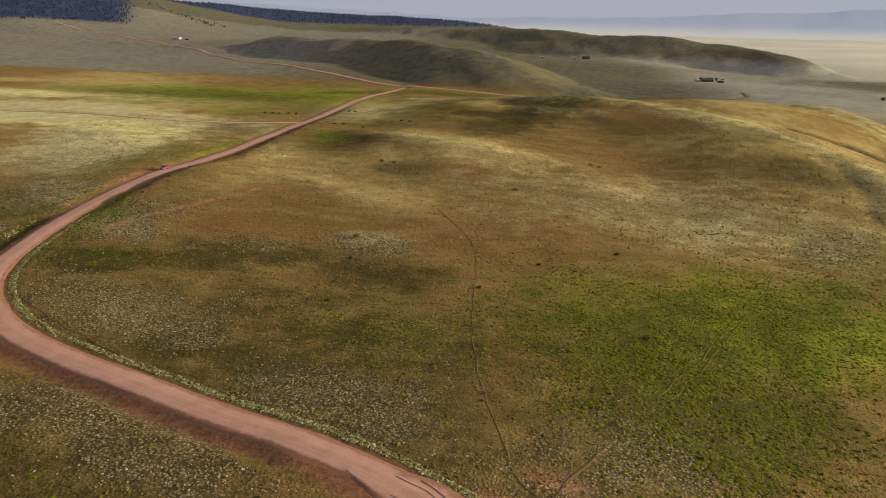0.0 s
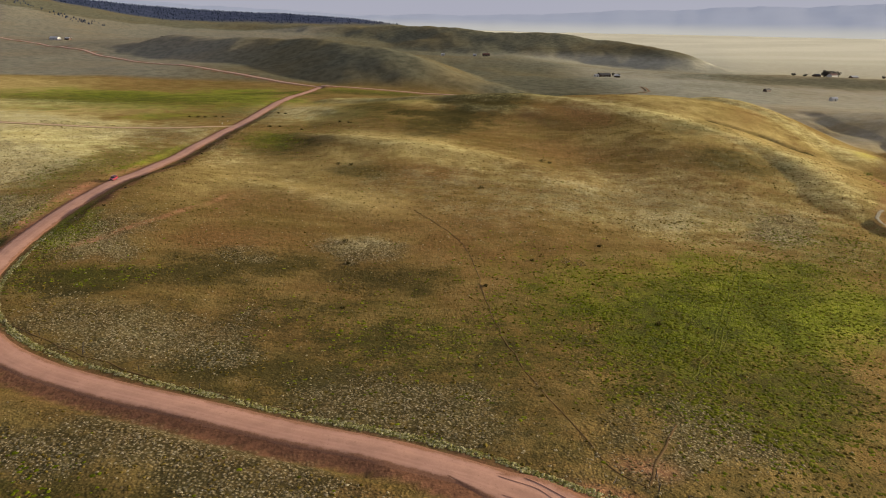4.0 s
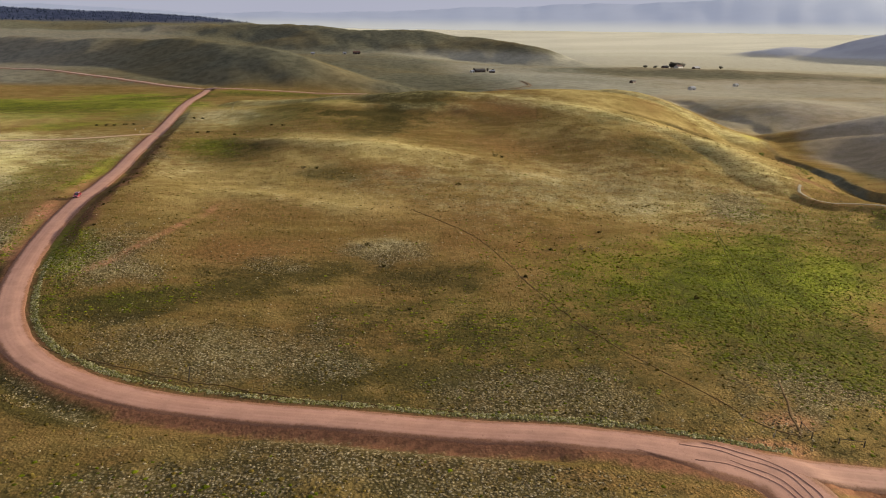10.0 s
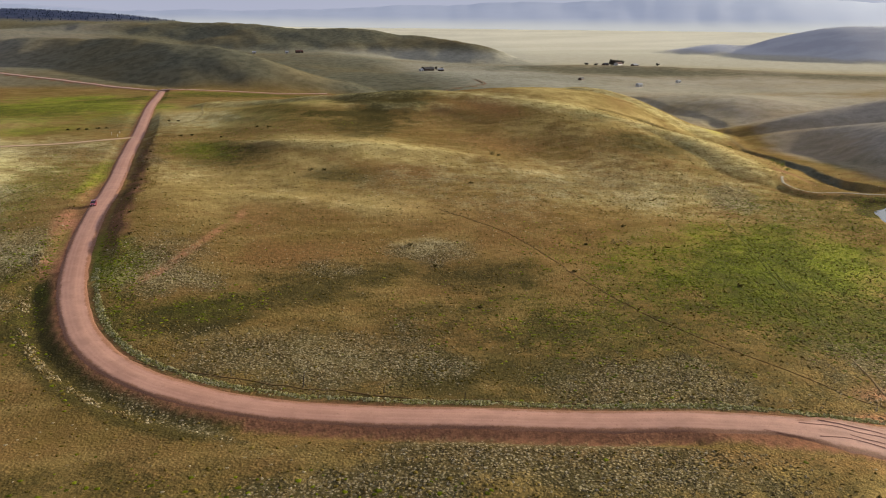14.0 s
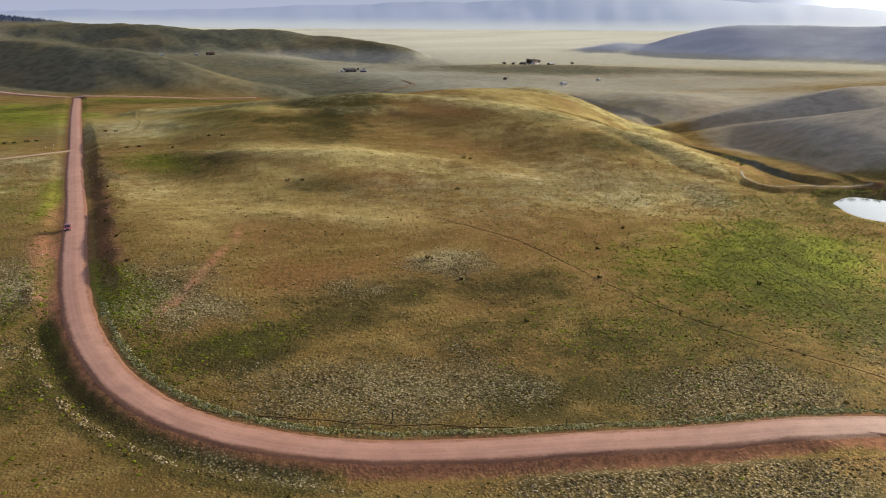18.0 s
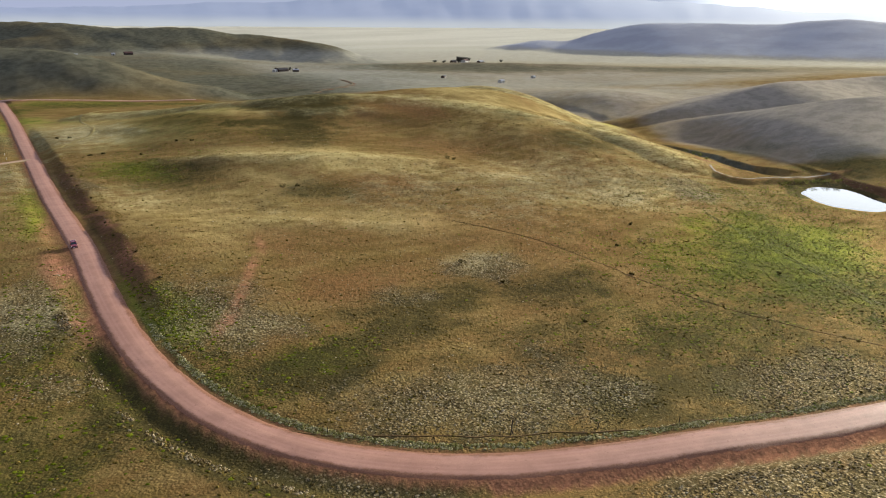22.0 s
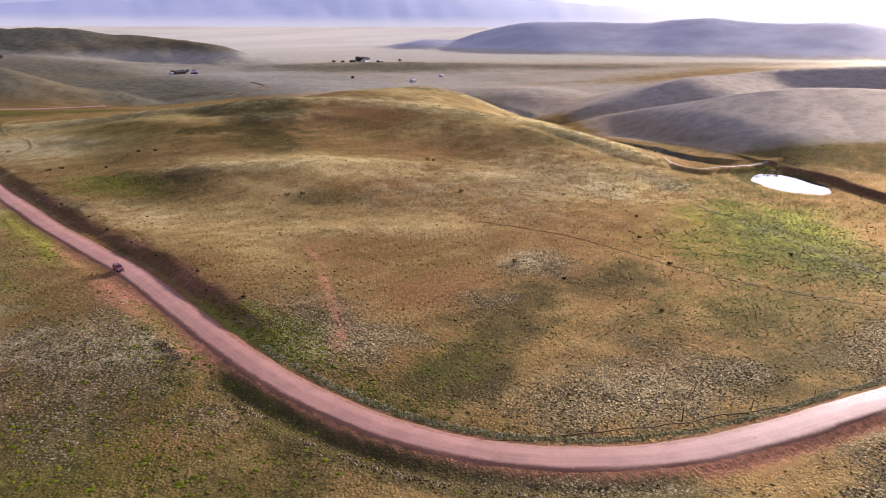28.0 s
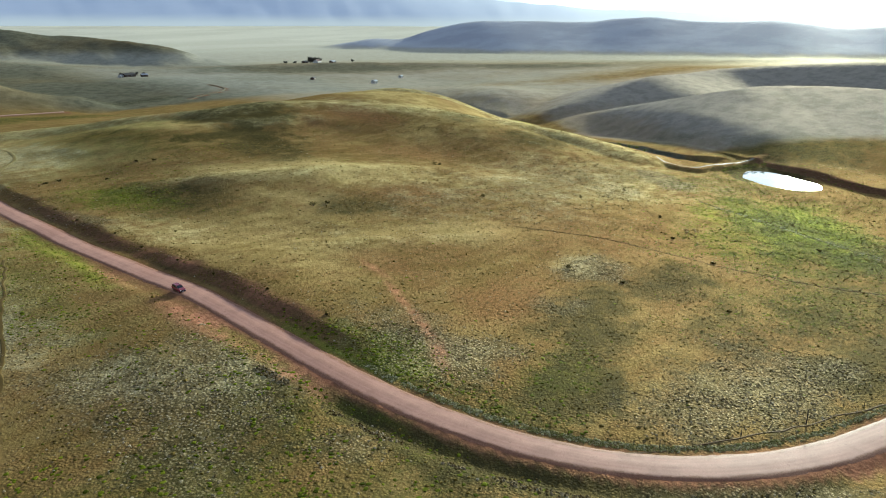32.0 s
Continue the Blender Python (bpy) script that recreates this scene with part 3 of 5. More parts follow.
def quick_mesh(name, verts, faces, mat, smooth_faces=True):
    """A mesh from numpy arrays; faces all have the same number of corners."""
    me = bpy.data.meshes.new(name)
    n = faces.shape[1]
    me.vertices.add(len(verts))
    me.vertices.foreach_set("co", np.ascontiguousarray(verts, np.float32).ravel())
    me.loops.add(faces.size)
    me.loops.foreach_set("vertex_index", np.ascontiguousarray(faces, np.int32).ravel())
    me.polygons.add(len(faces))
    me.polygons.foreach_set("loop_start", np.arange(0, faces.size, n, dtype=np.int32))
    me.polygons.foreach_set("use_smooth", np.full(len(faces), smooth_faces))
    me.update(calc_edges=True)
    me.materials.append(mat)
    return me


def paint(me, name, r, g, b):
    col = np.stack([r, g, b, np.ones_like(r)], 1).astype(np.float32)
    me.attributes.new(name, "FLOAT_COLOR", "POINT").data.foreach_set("color", col.ravel())


def patch(x, y, spots, rough=0.5):
    """How much of a plant cover or painted shade lies at each place, from rounded spots (x, y, half width, half depth,
    turn, amount) with ragged edges.
    """
    out = np.zeros_like(x)
    rag = (cloudy(x, y, 40, 41) - 0.5) * 1.5 + (cloudy(x, y, 13, 43) - 0.5) * 0.9 + (cloudy(x, y, 5, 47) - 0.5) * 0.6
    for px, py, a, b, turn, amount in spots:
        c, s = math.cos(radians(turn)), math.sin(radians(turn))
        u, v = (x - px) * c + (y - py) * s, -(x - px) * s + (y - py) * c
        out = np.maximum(out, amount * (1 - smooth(0.2, 1.35, np.hypot(u / a, v / b) + rag * rough)))
    return out


# dark olive grass, and painted shade on slopes below the hill crest
OLIVE_AND_SHADE_SPOTS = [
    (0, 490, 40, 22, -36, 0.9), (137, 424, 36, 24, 26, 0.5), (-137, 177, 20, 11, -59, 0.6), (-100, 187, 28, 6, -6, 0.6), (-47, 192, 30, 19, -3, 0.55),
    (-79, 135, 15, 12, 49, 0.85), (-42, 150, 28, 18, -28, 0.5), (-51, 126, 13, 11, 72, 0.55), (21, 157, 16, 5, 14, 0.9), (9, 487, 34, 26, -26, 0.95),
    (-32, 466, 37, 11, -8, 0.8), (-113, 390, 41, 26, -59, 0.6), (-64, 318, 23, 19, -21, 0.5), (131, 359, 33, 30, -70, 0.55), (-108, 200, 15, 7, -7, 0.5),
]
OLIVE_AND_SHADE_SPOTS += [
    (-68, 159, 11, 9, -8, 0.45), (29, 148, 24, 15, 45, 0.5), (76, 197, 18, 9, 48, 0.5), (-58, 131, 23, 10, -15, 0.7), (-104, 187, 25, 13, 14, 0.7),
    (-135, 178, 20, 10, -56, 0.5), (-126, 178, 19, 13, 26, 0.95), (-85, 198, 43, 16, 19, 0.6), (33, 546, 193, 33, 63, 0.9), (-169, 179, 21, 10, 85, 0.6),
    (-109, 374, 40, 26, -64, 0.45),
]
SAGE_SPOTS = [
    (240, 230, 60, 60, 0, 0.4), (-106, 101, 23, 7, -8, 0.8), (22, 109, 16, 10, -11, 0.9), (-200, 420, 60, 50, 0, 0.5), (-57, 92, 15, 4, -10, 0.7),
    (-81, 103, 17, 9, -39, 0.8), (-139, 209, 19, 13, -72, 0.9), (-54, 216, 19, 13, -1, 0.95), (-85, 203, 7, 5, 3, 0.8), (-115, 155, 24, 17, -23, 0.8),
    (-76, 138, 8, 6, 23, 0.95), (-32, 114, 25, 12, -22, 0.8), (105, 256, 19, 10, 23, 0.9), (59, 264, 40, 18, 8, 0.5), (13, 101, 16, 6, 35, 0.8),
]
SAGE_SPOTS += [
    (-147, 376, 20, 7, -76, 0.7), (-78, 163, 8, 6, 82, 0.4), (-246, 344, 63, 38, -48, 0.6), (-192, 242, 40, 14, -55, 0.85), (113, 267, 30, 14, 50, 0.8),
    (-130, 203, 15, 10, -45, 0.8), (-100, 150, 28, 18, -22, 0.85), (-37, 117, 25, 14, -33, 0.75), (13, 114, 29, 16, 27, 0.5), (-67, 98, 38, 12, -28, 0.75),
    (-35, 120, 22, 10, 14, 0.85), (-76, 136, 9, 4, 26, 0.9), (-51, 213, 16, 10, 32, 0.9), (-90, 206, 12, 10, 24, 0.5), (-179, 232, 40, 10, 79, 0.8),
]
SAGE_SPOTS += [
    (-178, 199, 13, 9, -51, 0.6), (-138, 218, 26, 18, -85, 0.6), (-109, 149, 21, 13, -28, 0.6), (-192, 231, 37, 25, 85, 0.7), (-136, 136, 28, 3, -47, 0.7),
    (-45, 220, 12, 7, -10, 0.7),
]
RUST_SPOTS = [
    (-60, 97, 80, 4, -22, 0.7), (46, 466, 46, 28, -22, 0.6), (10, 300, 70, 26, -8, 0.4), (-106, 260, 23, 15, 90, 0.6), (-28, 315, 40, 25, -19, 0.7),
    (68, 457, 41, 28, -50, 0.8), (-99, 218, 29, 15, -2, 0.75), (-66, 155, 36, 17, -11, 0.65), (43, 378, 42, 33, -69, 0.6), (4, 214, 34, 21, -17, 0.6),
    (231, 538, 161, 20, 54, 0.5), (-13, 143, 17, 12, 7, 0.6), (-51, 194, 24, 21, 29, 0.6), (-8, 130, 19, 12, 88, 0.5), (-64, 156, 22, 13, 13, 0.5),
]
RUST_SPOTS += [
    (-86, 259, 32, 24, 52, 0.5), (-85, 157, 21, 12, -27, 0.6), (-17, 164, 28, 18, -18, 0.5), (-83, 214, 40, 20, 28, 0.5),
]
# dry golden grass; some spots lighten swell crests as if lit
DRY_SPOTS = [
    (-420, 520, 150, 30, 8, 0.8), (-520, 640, 150, 40, 10, 0.7), (-117, 513, 55, 32, -35, 0.6), (-121, 560, 67, 66, -60, 0.6), (158, 474, 282, 26, 38, 0.4),
    (93, 456, 60, 12, -8, 0.6), (162, 346, 86, 81, 32, 0.4), (-44, 372, 89, 35, -40, 0.8), (-99, 322, 53, 42, -24, 0.5), (-115, 292, 48, 38, -75, 0.55),
    (-63, 268, 54, 26, -32, 0.65), (-48, 513, 49, 23, -60, 0.85), (-111, 501, 73, 32, -65, 0.75), (160, 555, 219, 51, 73, 0.85), (168, 438, 79, 49, 48, 0.75),
]
DRY_SPOTS += [
    (41, 318, 35, 21, -3, 0.6), (64, 262, 58, 27, 9, 0.5), (206, 407, 158, 26, 52, 0.6), (-440, 683, 224, 103, -60, 0.7), (-295, 502, 104, 63, 28, 0.95),
    (-244, 396, 75, 45, 26, 0.85), (-228, 320, 46, 33, -25, 0.6), (-76, 346, 37, 16, -57, 0.6), (-56, 376, 48, 26, -38, 0.75), (-73, 278, 39, 20, -39, 0.55),
]
LUSH_SPOTS = [
    (-290, 600, 190, 140, 0, 0.55), (-300, 650, 130, 90, 0, 0.85), (-230, 740, 60, 40, 20, 0.9), (-268, 639, 107, 63, 3, 0.8), (-200, 700, 60, 60, 0, 0.6),
    (79, 177, 58, 19, 39, 0.95), (61, 220, 30, 14, 12, 0.6), (-215, 643, 148, 78, -74, 0.75), (-222, 488, 50, 21, 28, 0.6), (-123, 398, 33, 21, -63, 0.6),
    (-157, 230, 36, 12, -64, 0.75), (66, 200, 46, 21, 29, 0.8), (59, 179, 72, 35, 5, 0.75), (-168, 331, 46, 5, 80, 0.7), (-167, 350, 44, 10, 84, 0.6),
]
LUSH_SPOTS += [
    (65, 194, 83, 40, -5, 0.6),
]
GREEN_SPOTS = [
    (330, 980, 230, 120, -20, 0.55), (120, 880, 90, 30, 0, 0.6), (520, 760, 120, 50, 0, 0.3), (-300, 600, 160, 130, 0, 0.7), (-182, 700, 65, 45, 8, 0.8),
    (265, 323, 42, 27, -74, 0.5), (150, 238, 80, 50, 0, 0.4), (255, 235, 50, 55, 0, 0.6), (-120, 92, 60, 14, -20, 0.3), (48, 176, 84, 39, 37, 0.8),
    (-4, 179, 19, 14, 26, 0.5), (21, 127, 28, 13, 5, 0.6), (-146, 180, 19, 7, -78, 0.5), (-162, 199, 21, 6, -57, 0.8), (44, 152, 63, 34, 60, 0.5),
]
GREEN_SPOTS += [
    (50, 132, 36, 19, 51, 0.75), (-25, 153, 49, 29, -22, 0.45), (-67, 481, 50, 27, -61, 0.35), (-163, 217, 16, 7, 78, 0.6), (-180, 213, 34, 17, 73, 0.55),
    (-73, 519, 128, 52, 80, 0.5),
]
DRY_SPOTS += [
    (-105, 149, 24, 17, -33, 0.22), (-134, 203, 17, 12, -27, 0.3), (-189, 246, 36, 16, -44, 0.45), (-125, 311, 57, 22, -69, 0.5), (-54, 222, 20, 13, 14, 0.5),
    (-230, 330, 70, 100, 0, 0.75), (-340, 430, 150, 90, 0, 0.75), (60, 270, 90, 60, 0, 0.3),
]
SAGE_SPOTS += [
    (-235, 300, 55, 70, 0, 0.6), (40, 290, 120, 55, 0, 0.45), (-330, 440, 120, 60, 0, 0.6), (-150, 520, 60, 60, 0, 0.5),
]
OLIVE_AND_SHADE_SPOTS += [
    (-133, 228, 22, 36, -30, 0.2), (-60, 170, 30, 20, 20, 0.4),
]
RUST_SPOTS += [
    (20, 170, 60, 60, 20, 0.55), (-20, 240, 70, 60, 0, 0.5), (70, 330, 90, 60, 0, 0.5),
]
OLIVE_AND_SHADE_SPOTS += [
    (45, 130, 60, 45, 0, 0.3),
]
LUSH_SPOTS += [
    (-100, 762, 80, 35, 0, 0.5),
]
GREEN_SPOTS += [
    (-60, 740, 130, 60, 0, 0.7), (-215, 180, 60, 66, 0, 0.65), (-126, 184, 22, 11, 7, 0.5), (-190, 330, 20, 90, 0, 0.5), (-240, 110, 60, 40, 0, 0.6),
]
YELLOW_SPOTS = [
    (262, 457, 12, 8, 40, 1),
]


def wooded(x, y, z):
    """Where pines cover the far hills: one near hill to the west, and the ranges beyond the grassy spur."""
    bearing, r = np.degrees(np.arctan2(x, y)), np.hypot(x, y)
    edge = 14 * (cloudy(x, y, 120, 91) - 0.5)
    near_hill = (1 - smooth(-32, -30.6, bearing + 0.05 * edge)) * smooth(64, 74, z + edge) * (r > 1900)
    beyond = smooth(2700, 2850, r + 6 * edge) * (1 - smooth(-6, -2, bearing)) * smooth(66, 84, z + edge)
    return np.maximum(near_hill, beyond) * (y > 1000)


def build_ground():
    x, y = gx.ravel(), gy.ravel()
    w, h = len(GX), len(GY)
    ids = np.arange(w * h).reshape(h, w)
    faces = np.stack([ids[:-1, :-1], ids[:-1, 1:], ids[1:, 1:], ids[1:, :-1]], -1).reshape(-1, 4)
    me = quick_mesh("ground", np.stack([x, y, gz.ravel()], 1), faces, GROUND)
    r = np.hypot(x + 100, y)
    soil = np.zeros_like(x)
    rag = cloudy(x, y, 9, 71) - 0.5
    for line, width, zr in ROADS:
        d, k = nearest(x, y, line, 40)
        left = on_left(x, y, line, k)
        reach = width / 2 + np.where(left, 0.7, np.where(line[k, 1] > 132, 1.6, 3.4) if line is MAIN_ROAD else 1.4)
        soil = np.maximum(soil, 1 - smooth(reach - 0.9, reach + 0.9, d + 1.8 * rag))
    pink = patch(x, y, [(-168.5, 264, 5, 26, 0, 0.85), (-167.5, 226, 4, 16, 0, 0.6), (-167, 310, 3, 30, 0, 0.5), (-113, 255, 1.6, 10, -15, 0.6), (-122, 238, 1.5, 12, -28, 0.6), (-131, 221, 1.5, 12, -28, 0.6), (-139, 208, 2.2, 7, -40, 0.6),
                        (7, 99, 7, 4, -20, 0.5), (-3, 91, 8, 3, -20, 0.7), (-151, 262, 2.5, 12, 0, 0.5), (-150, 305, 2.5, 12, 0, 0.5)], 0.5)
    soil = np.maximum(soil, patch(x, y, [(186, 308, 7, 6, 0, 0.7), (222, 372, 4, 36, -24, 0.8), (188, 300, 3, 18, -8, 0.6)], 0.5))
    d, k = nearest(x, y, DAM, 20)
    soil = np.maximum(soil, (1 - smooth(1.0, 4.0, d)) * 0.35)
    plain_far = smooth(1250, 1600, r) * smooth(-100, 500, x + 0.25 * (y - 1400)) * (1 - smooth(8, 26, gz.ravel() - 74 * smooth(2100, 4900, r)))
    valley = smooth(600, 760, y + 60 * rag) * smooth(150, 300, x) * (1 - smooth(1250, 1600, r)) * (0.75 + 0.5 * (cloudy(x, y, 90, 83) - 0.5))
    valley = np.maximum(valley, patch(x, y, [(480, 640, 260, 120, -20, 0.75), (260, 640, 110, 90, 0, 0.5), (330, 560, 60, 60, 0, 0.6)], 0.4))
    bluff = patch(x, y, [(590, 1090, 330, 130, -32, 1.0), (900, 860, 260, 90, -32, 0.8), (1250, 700, 260, 90, -35, 0.6)], 0.4)
    dry = np.maximum(patch(x, y, DRY_SPOTS), plain_far * (0.75 + 0.25 * cloudy(x, y, 500, 81)) * (1 - bluff))
    dry = np.maximum(dry, 0.25 * patch(x, y, [(330, 640, 120, 60, 0, 0.9), (420, 800, 200, 40, -20, 0.9), (300, 1000, 160, 60, 10, 0.8)], 0.6))
    # olive and shade spots, plus broad darker areas and a cut bank strip
    dark = np.maximum(patch(x, y, OLIVE_AND_SHADE_SPOTS), patch(x, y, [(-40, 130, 150, 60, -20, 0.42), (-200, 150, 90, 70, 0, 0.2), (-110, 85, 190, 32, -16, 0.45), (40, 60, 90, 30, 0, 0.35), (-152, 300, 4, 80, 0, 0.7)], 0.5))
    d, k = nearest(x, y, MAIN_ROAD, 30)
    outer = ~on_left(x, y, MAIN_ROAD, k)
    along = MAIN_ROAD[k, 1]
    # a darker band along the ditch outside the bend
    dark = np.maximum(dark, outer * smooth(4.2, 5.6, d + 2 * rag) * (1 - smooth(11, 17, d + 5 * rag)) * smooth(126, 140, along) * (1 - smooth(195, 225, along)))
    # the cut bank's shade is painted dark, mottled with bare soil
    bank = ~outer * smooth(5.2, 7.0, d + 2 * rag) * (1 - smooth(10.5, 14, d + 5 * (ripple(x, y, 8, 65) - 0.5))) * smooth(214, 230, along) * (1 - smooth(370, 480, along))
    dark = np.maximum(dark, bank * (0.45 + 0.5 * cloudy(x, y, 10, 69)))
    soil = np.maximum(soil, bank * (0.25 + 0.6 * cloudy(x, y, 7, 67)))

    q = pond_ratio(x, y)
    dark = np.maximum(dark, (1 - smooth(1.25, 1.5, q + 0.3 * rag)) * ((x - 181) * 0.5 + (y - 222) * 0.85 > 2) * (q > 0.9) * 0.7)
    d, k = nearest(x, y, POND_BANK, 30)
    rim = on_left(x, y, POND_BANK, k) * (1 - smooth(4.5, 7.0, d + 3 * rag)) * (1 - smooth(0.8, 1.0, k / (len(POND_BANK) - 1.0)))
    soil, dark = np.maximum(soil, 0.55 * rim), np.maximum(dark, 0.9 * rim)
    # the gully's crease is darkened in colour, as its shade
    d, k = nearest(x, y, GULLY, 20)
    dark = np.maximum(dark, 1 - smooth(0.8, 2.6, d))
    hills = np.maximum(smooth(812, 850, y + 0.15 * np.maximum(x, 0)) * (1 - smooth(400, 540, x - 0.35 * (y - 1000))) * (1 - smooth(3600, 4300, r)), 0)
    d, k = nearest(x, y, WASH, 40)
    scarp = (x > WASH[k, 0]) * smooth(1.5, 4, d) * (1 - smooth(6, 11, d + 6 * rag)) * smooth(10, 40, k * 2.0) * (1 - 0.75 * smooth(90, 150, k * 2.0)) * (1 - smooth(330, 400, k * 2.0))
    # shade on the dark hills, bench face and wash scarp goes in as colour
    brush_and_shade = np.maximum(np.maximum(hills * np.clip(0.45 + 0.9 * cloudy(x, y, 130, 87), 0, 1), 0.95 * bluff), scarp)
    brush_and_shade = np.maximum(brush_and_shade, patch(x, y, [(1090, 2160, 170, 22, -8, 0.6), (1250, 1960, 120, 14, -20, 0.5), (1150, 1623, 150, 14, -30, 0.4), (1420, 2450, 220, 30, -20, 0.5)], 0.3))
    rise = gz.ravel() - 74 * smooth(2100, 4900, r)
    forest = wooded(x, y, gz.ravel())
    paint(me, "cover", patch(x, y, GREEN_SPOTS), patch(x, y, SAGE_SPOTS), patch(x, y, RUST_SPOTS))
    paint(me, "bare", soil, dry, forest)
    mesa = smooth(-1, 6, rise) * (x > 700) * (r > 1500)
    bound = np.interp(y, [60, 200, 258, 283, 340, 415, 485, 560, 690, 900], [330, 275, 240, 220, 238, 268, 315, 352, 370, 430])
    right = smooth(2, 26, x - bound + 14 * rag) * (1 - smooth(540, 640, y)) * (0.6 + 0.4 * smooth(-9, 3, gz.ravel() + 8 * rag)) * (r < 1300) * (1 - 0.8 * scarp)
    # sheen is raised on plain, mesa and far hills in place of haze
    fuzz = (0.06 * (1 - 0.8 * dark) + 0.03 * plain_far + 0.05 * mesa + 0.05 * right + 0.05 * patch(x, y, DRY_SPOTS)) * (1 - forest) * (1 - 0.9 * brush_and_shade) * (1 - 0.7 * patch(x, y, GREEN_SPOTS))
    paint(me, "fuzz", 0.5 * fuzz, mesa, brush_and_shade * (1 - mesa))
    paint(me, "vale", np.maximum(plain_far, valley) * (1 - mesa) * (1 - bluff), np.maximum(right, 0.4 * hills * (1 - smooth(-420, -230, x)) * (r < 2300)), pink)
    cream = patch(x, y, [(-238, 375, 60, 70, 0, 1.0), (-330, 430, 150, 70, 0, 1.0), (60, 300, 150, 90, -10, 0.35), (-420, 525, 190, 40, 6, 0.9), (-130, 505, 40, 60, 0, 0.4), (-135, 345, 18, 40, 0, 0.3)], 0.5) * (1 - 0.8 * patch(x, y, LUSH_SPOTS))
    # sunlit rims of the swells, painted as lighter colour
    for (line, *_), share in zip(SWELLS, (0.38, 0.4, 0.3)):
        d, k = nearest(x, y, line, 60)
        ends = np.sin(np.pi * np.clip((k + 0.5) / len(line), 0.04, 0.96)) ** 0.5
        cream = np.maximum(cream, share * ends * np.exp(-((d + 4 * rag) / 11.0) ** 2))
    for (line, *_), share in ((MAIN_CREST, 0.45), (KNOLL_CREST, 0.5)):
        cream = np.maximum(cream, share * np.exp(-((nearest(x, y, line, 70)[0] + 10 * rag) / 24.0) ** 2))
    # first channel: painted haze, growing with distance over the plain
    paint(me, "haze_and_cream", plain_far * smooth(1500, 2900, r) * (1 - mesa), cream, r * 0)
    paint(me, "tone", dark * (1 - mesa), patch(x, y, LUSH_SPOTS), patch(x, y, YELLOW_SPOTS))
    return tagged(new("ground", me), "rolling prairie of dry grass and pale sage", "ground", kind="structure")


def ribbon(name, line, width, mat, label, lift=0.16, crown=0.10, category="road", taper=False):
    """A gravel road laid on its bed: a crowned strip with worn edges and a sloping shoulder."""
    t = np.gradient(line, axis=0)
    t /= np.linalg.norm(t, axis=1)[:, None]
    side = np.stack([t[:, 1], -t[:, 0]], 1)
    across = np.array([-1.14, -1.0, -0.86, -0.72, -0.58, -0.42, -0.28, -0.14, 0.0, 0.14, 0.28, 0.42, 0.58, 0.72, 0.86, 1.0, 1.14])
    rise = np.array([-1.1, -0.4, 0.0, 0.25, 0.3, 0.65, 0.75, 0.9, 1.0, 0.9, 0.75, 0.65, 0.3, 0.25, 0.0, -0.4, -1.1])
    edge = np.clip((np.abs(across) - 0.6) * 2.6, 0, 1)
    worn = np.array([0, 0, 0, 0, 1, 0.25, 1, 0, 0, 0, 1, 0.25, 1, 0, 0, 0, 0], float)
    verts, tint, rut = [], [], []
    base = ground_z(line[:, 0], line[:, 1])
    for k, (a, r, e) in enumerate(zip(across, rise, edge)):
        wob = (ripple(line[:, 0], line[:, 1], 6, 200 + k) - 0.5) * min(0.5, 0.2 * width) * (abs(a) >= 0.8)
        wide = np.interp(np.arange(len(line)), [0, 7], [0.25, 1.0]) if taper else 1.0
        p = line + side * ((a * width / 2 + wob) * wide)[:, None]
        g = np.maximum(ground_z(p[:, 0], p[:, 1]), base - 0.3)
        z = g + lift + crown * max(r, 0) + lift * min(r, 0)
        verts.append(np.stack([p[:, 0], p[:, 1], z], 1))
        tint.append(np.full(len(line), e))
        rut.append(np.full(len(line), worn[k]))
    n, m = len(across), len(line)
    ids = np.arange(n * m).reshape(n, m)
    faces = np.stack([ids[:-1, :-1], ids[:-1, 1:], ids[1:, 1:], ids[1:, :-1]], -1).reshape(-1, 4)[:, ::-1]
    me = quick_mesh(name, np.concatenate(verts), faces, mat)
    tint = np.concatenate(tint)
    paint(me, "across", tint, np.concatenate(rut), tint * 0)
    return tagged(new(name, me), label, category, kind="structure")


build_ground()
ribbon("road", MAIN_ROAD, 6.6, ROAD, "reddish gravel county road winding through prairie")
ribbon("road", CROSS_ROAD, 6.0, FAR_ROAD, "reddish gravel road crossing the far end of the valley", 0.5)
ribbon("road", VALLEY_TRACK, 2.4, VALLEY_DIRT, "pale dirt road down the far valley", 0.4)
ribbon("road", SIDE_ROAD, 5.0, TRACK, "pale dirt side road across dry grass", 0.2)
ribbon("road", BRANCH_ROAD, 10.5, ROAD, "red dirt branch road leaving the gravel road", 0.2, 0.05, taper=True)


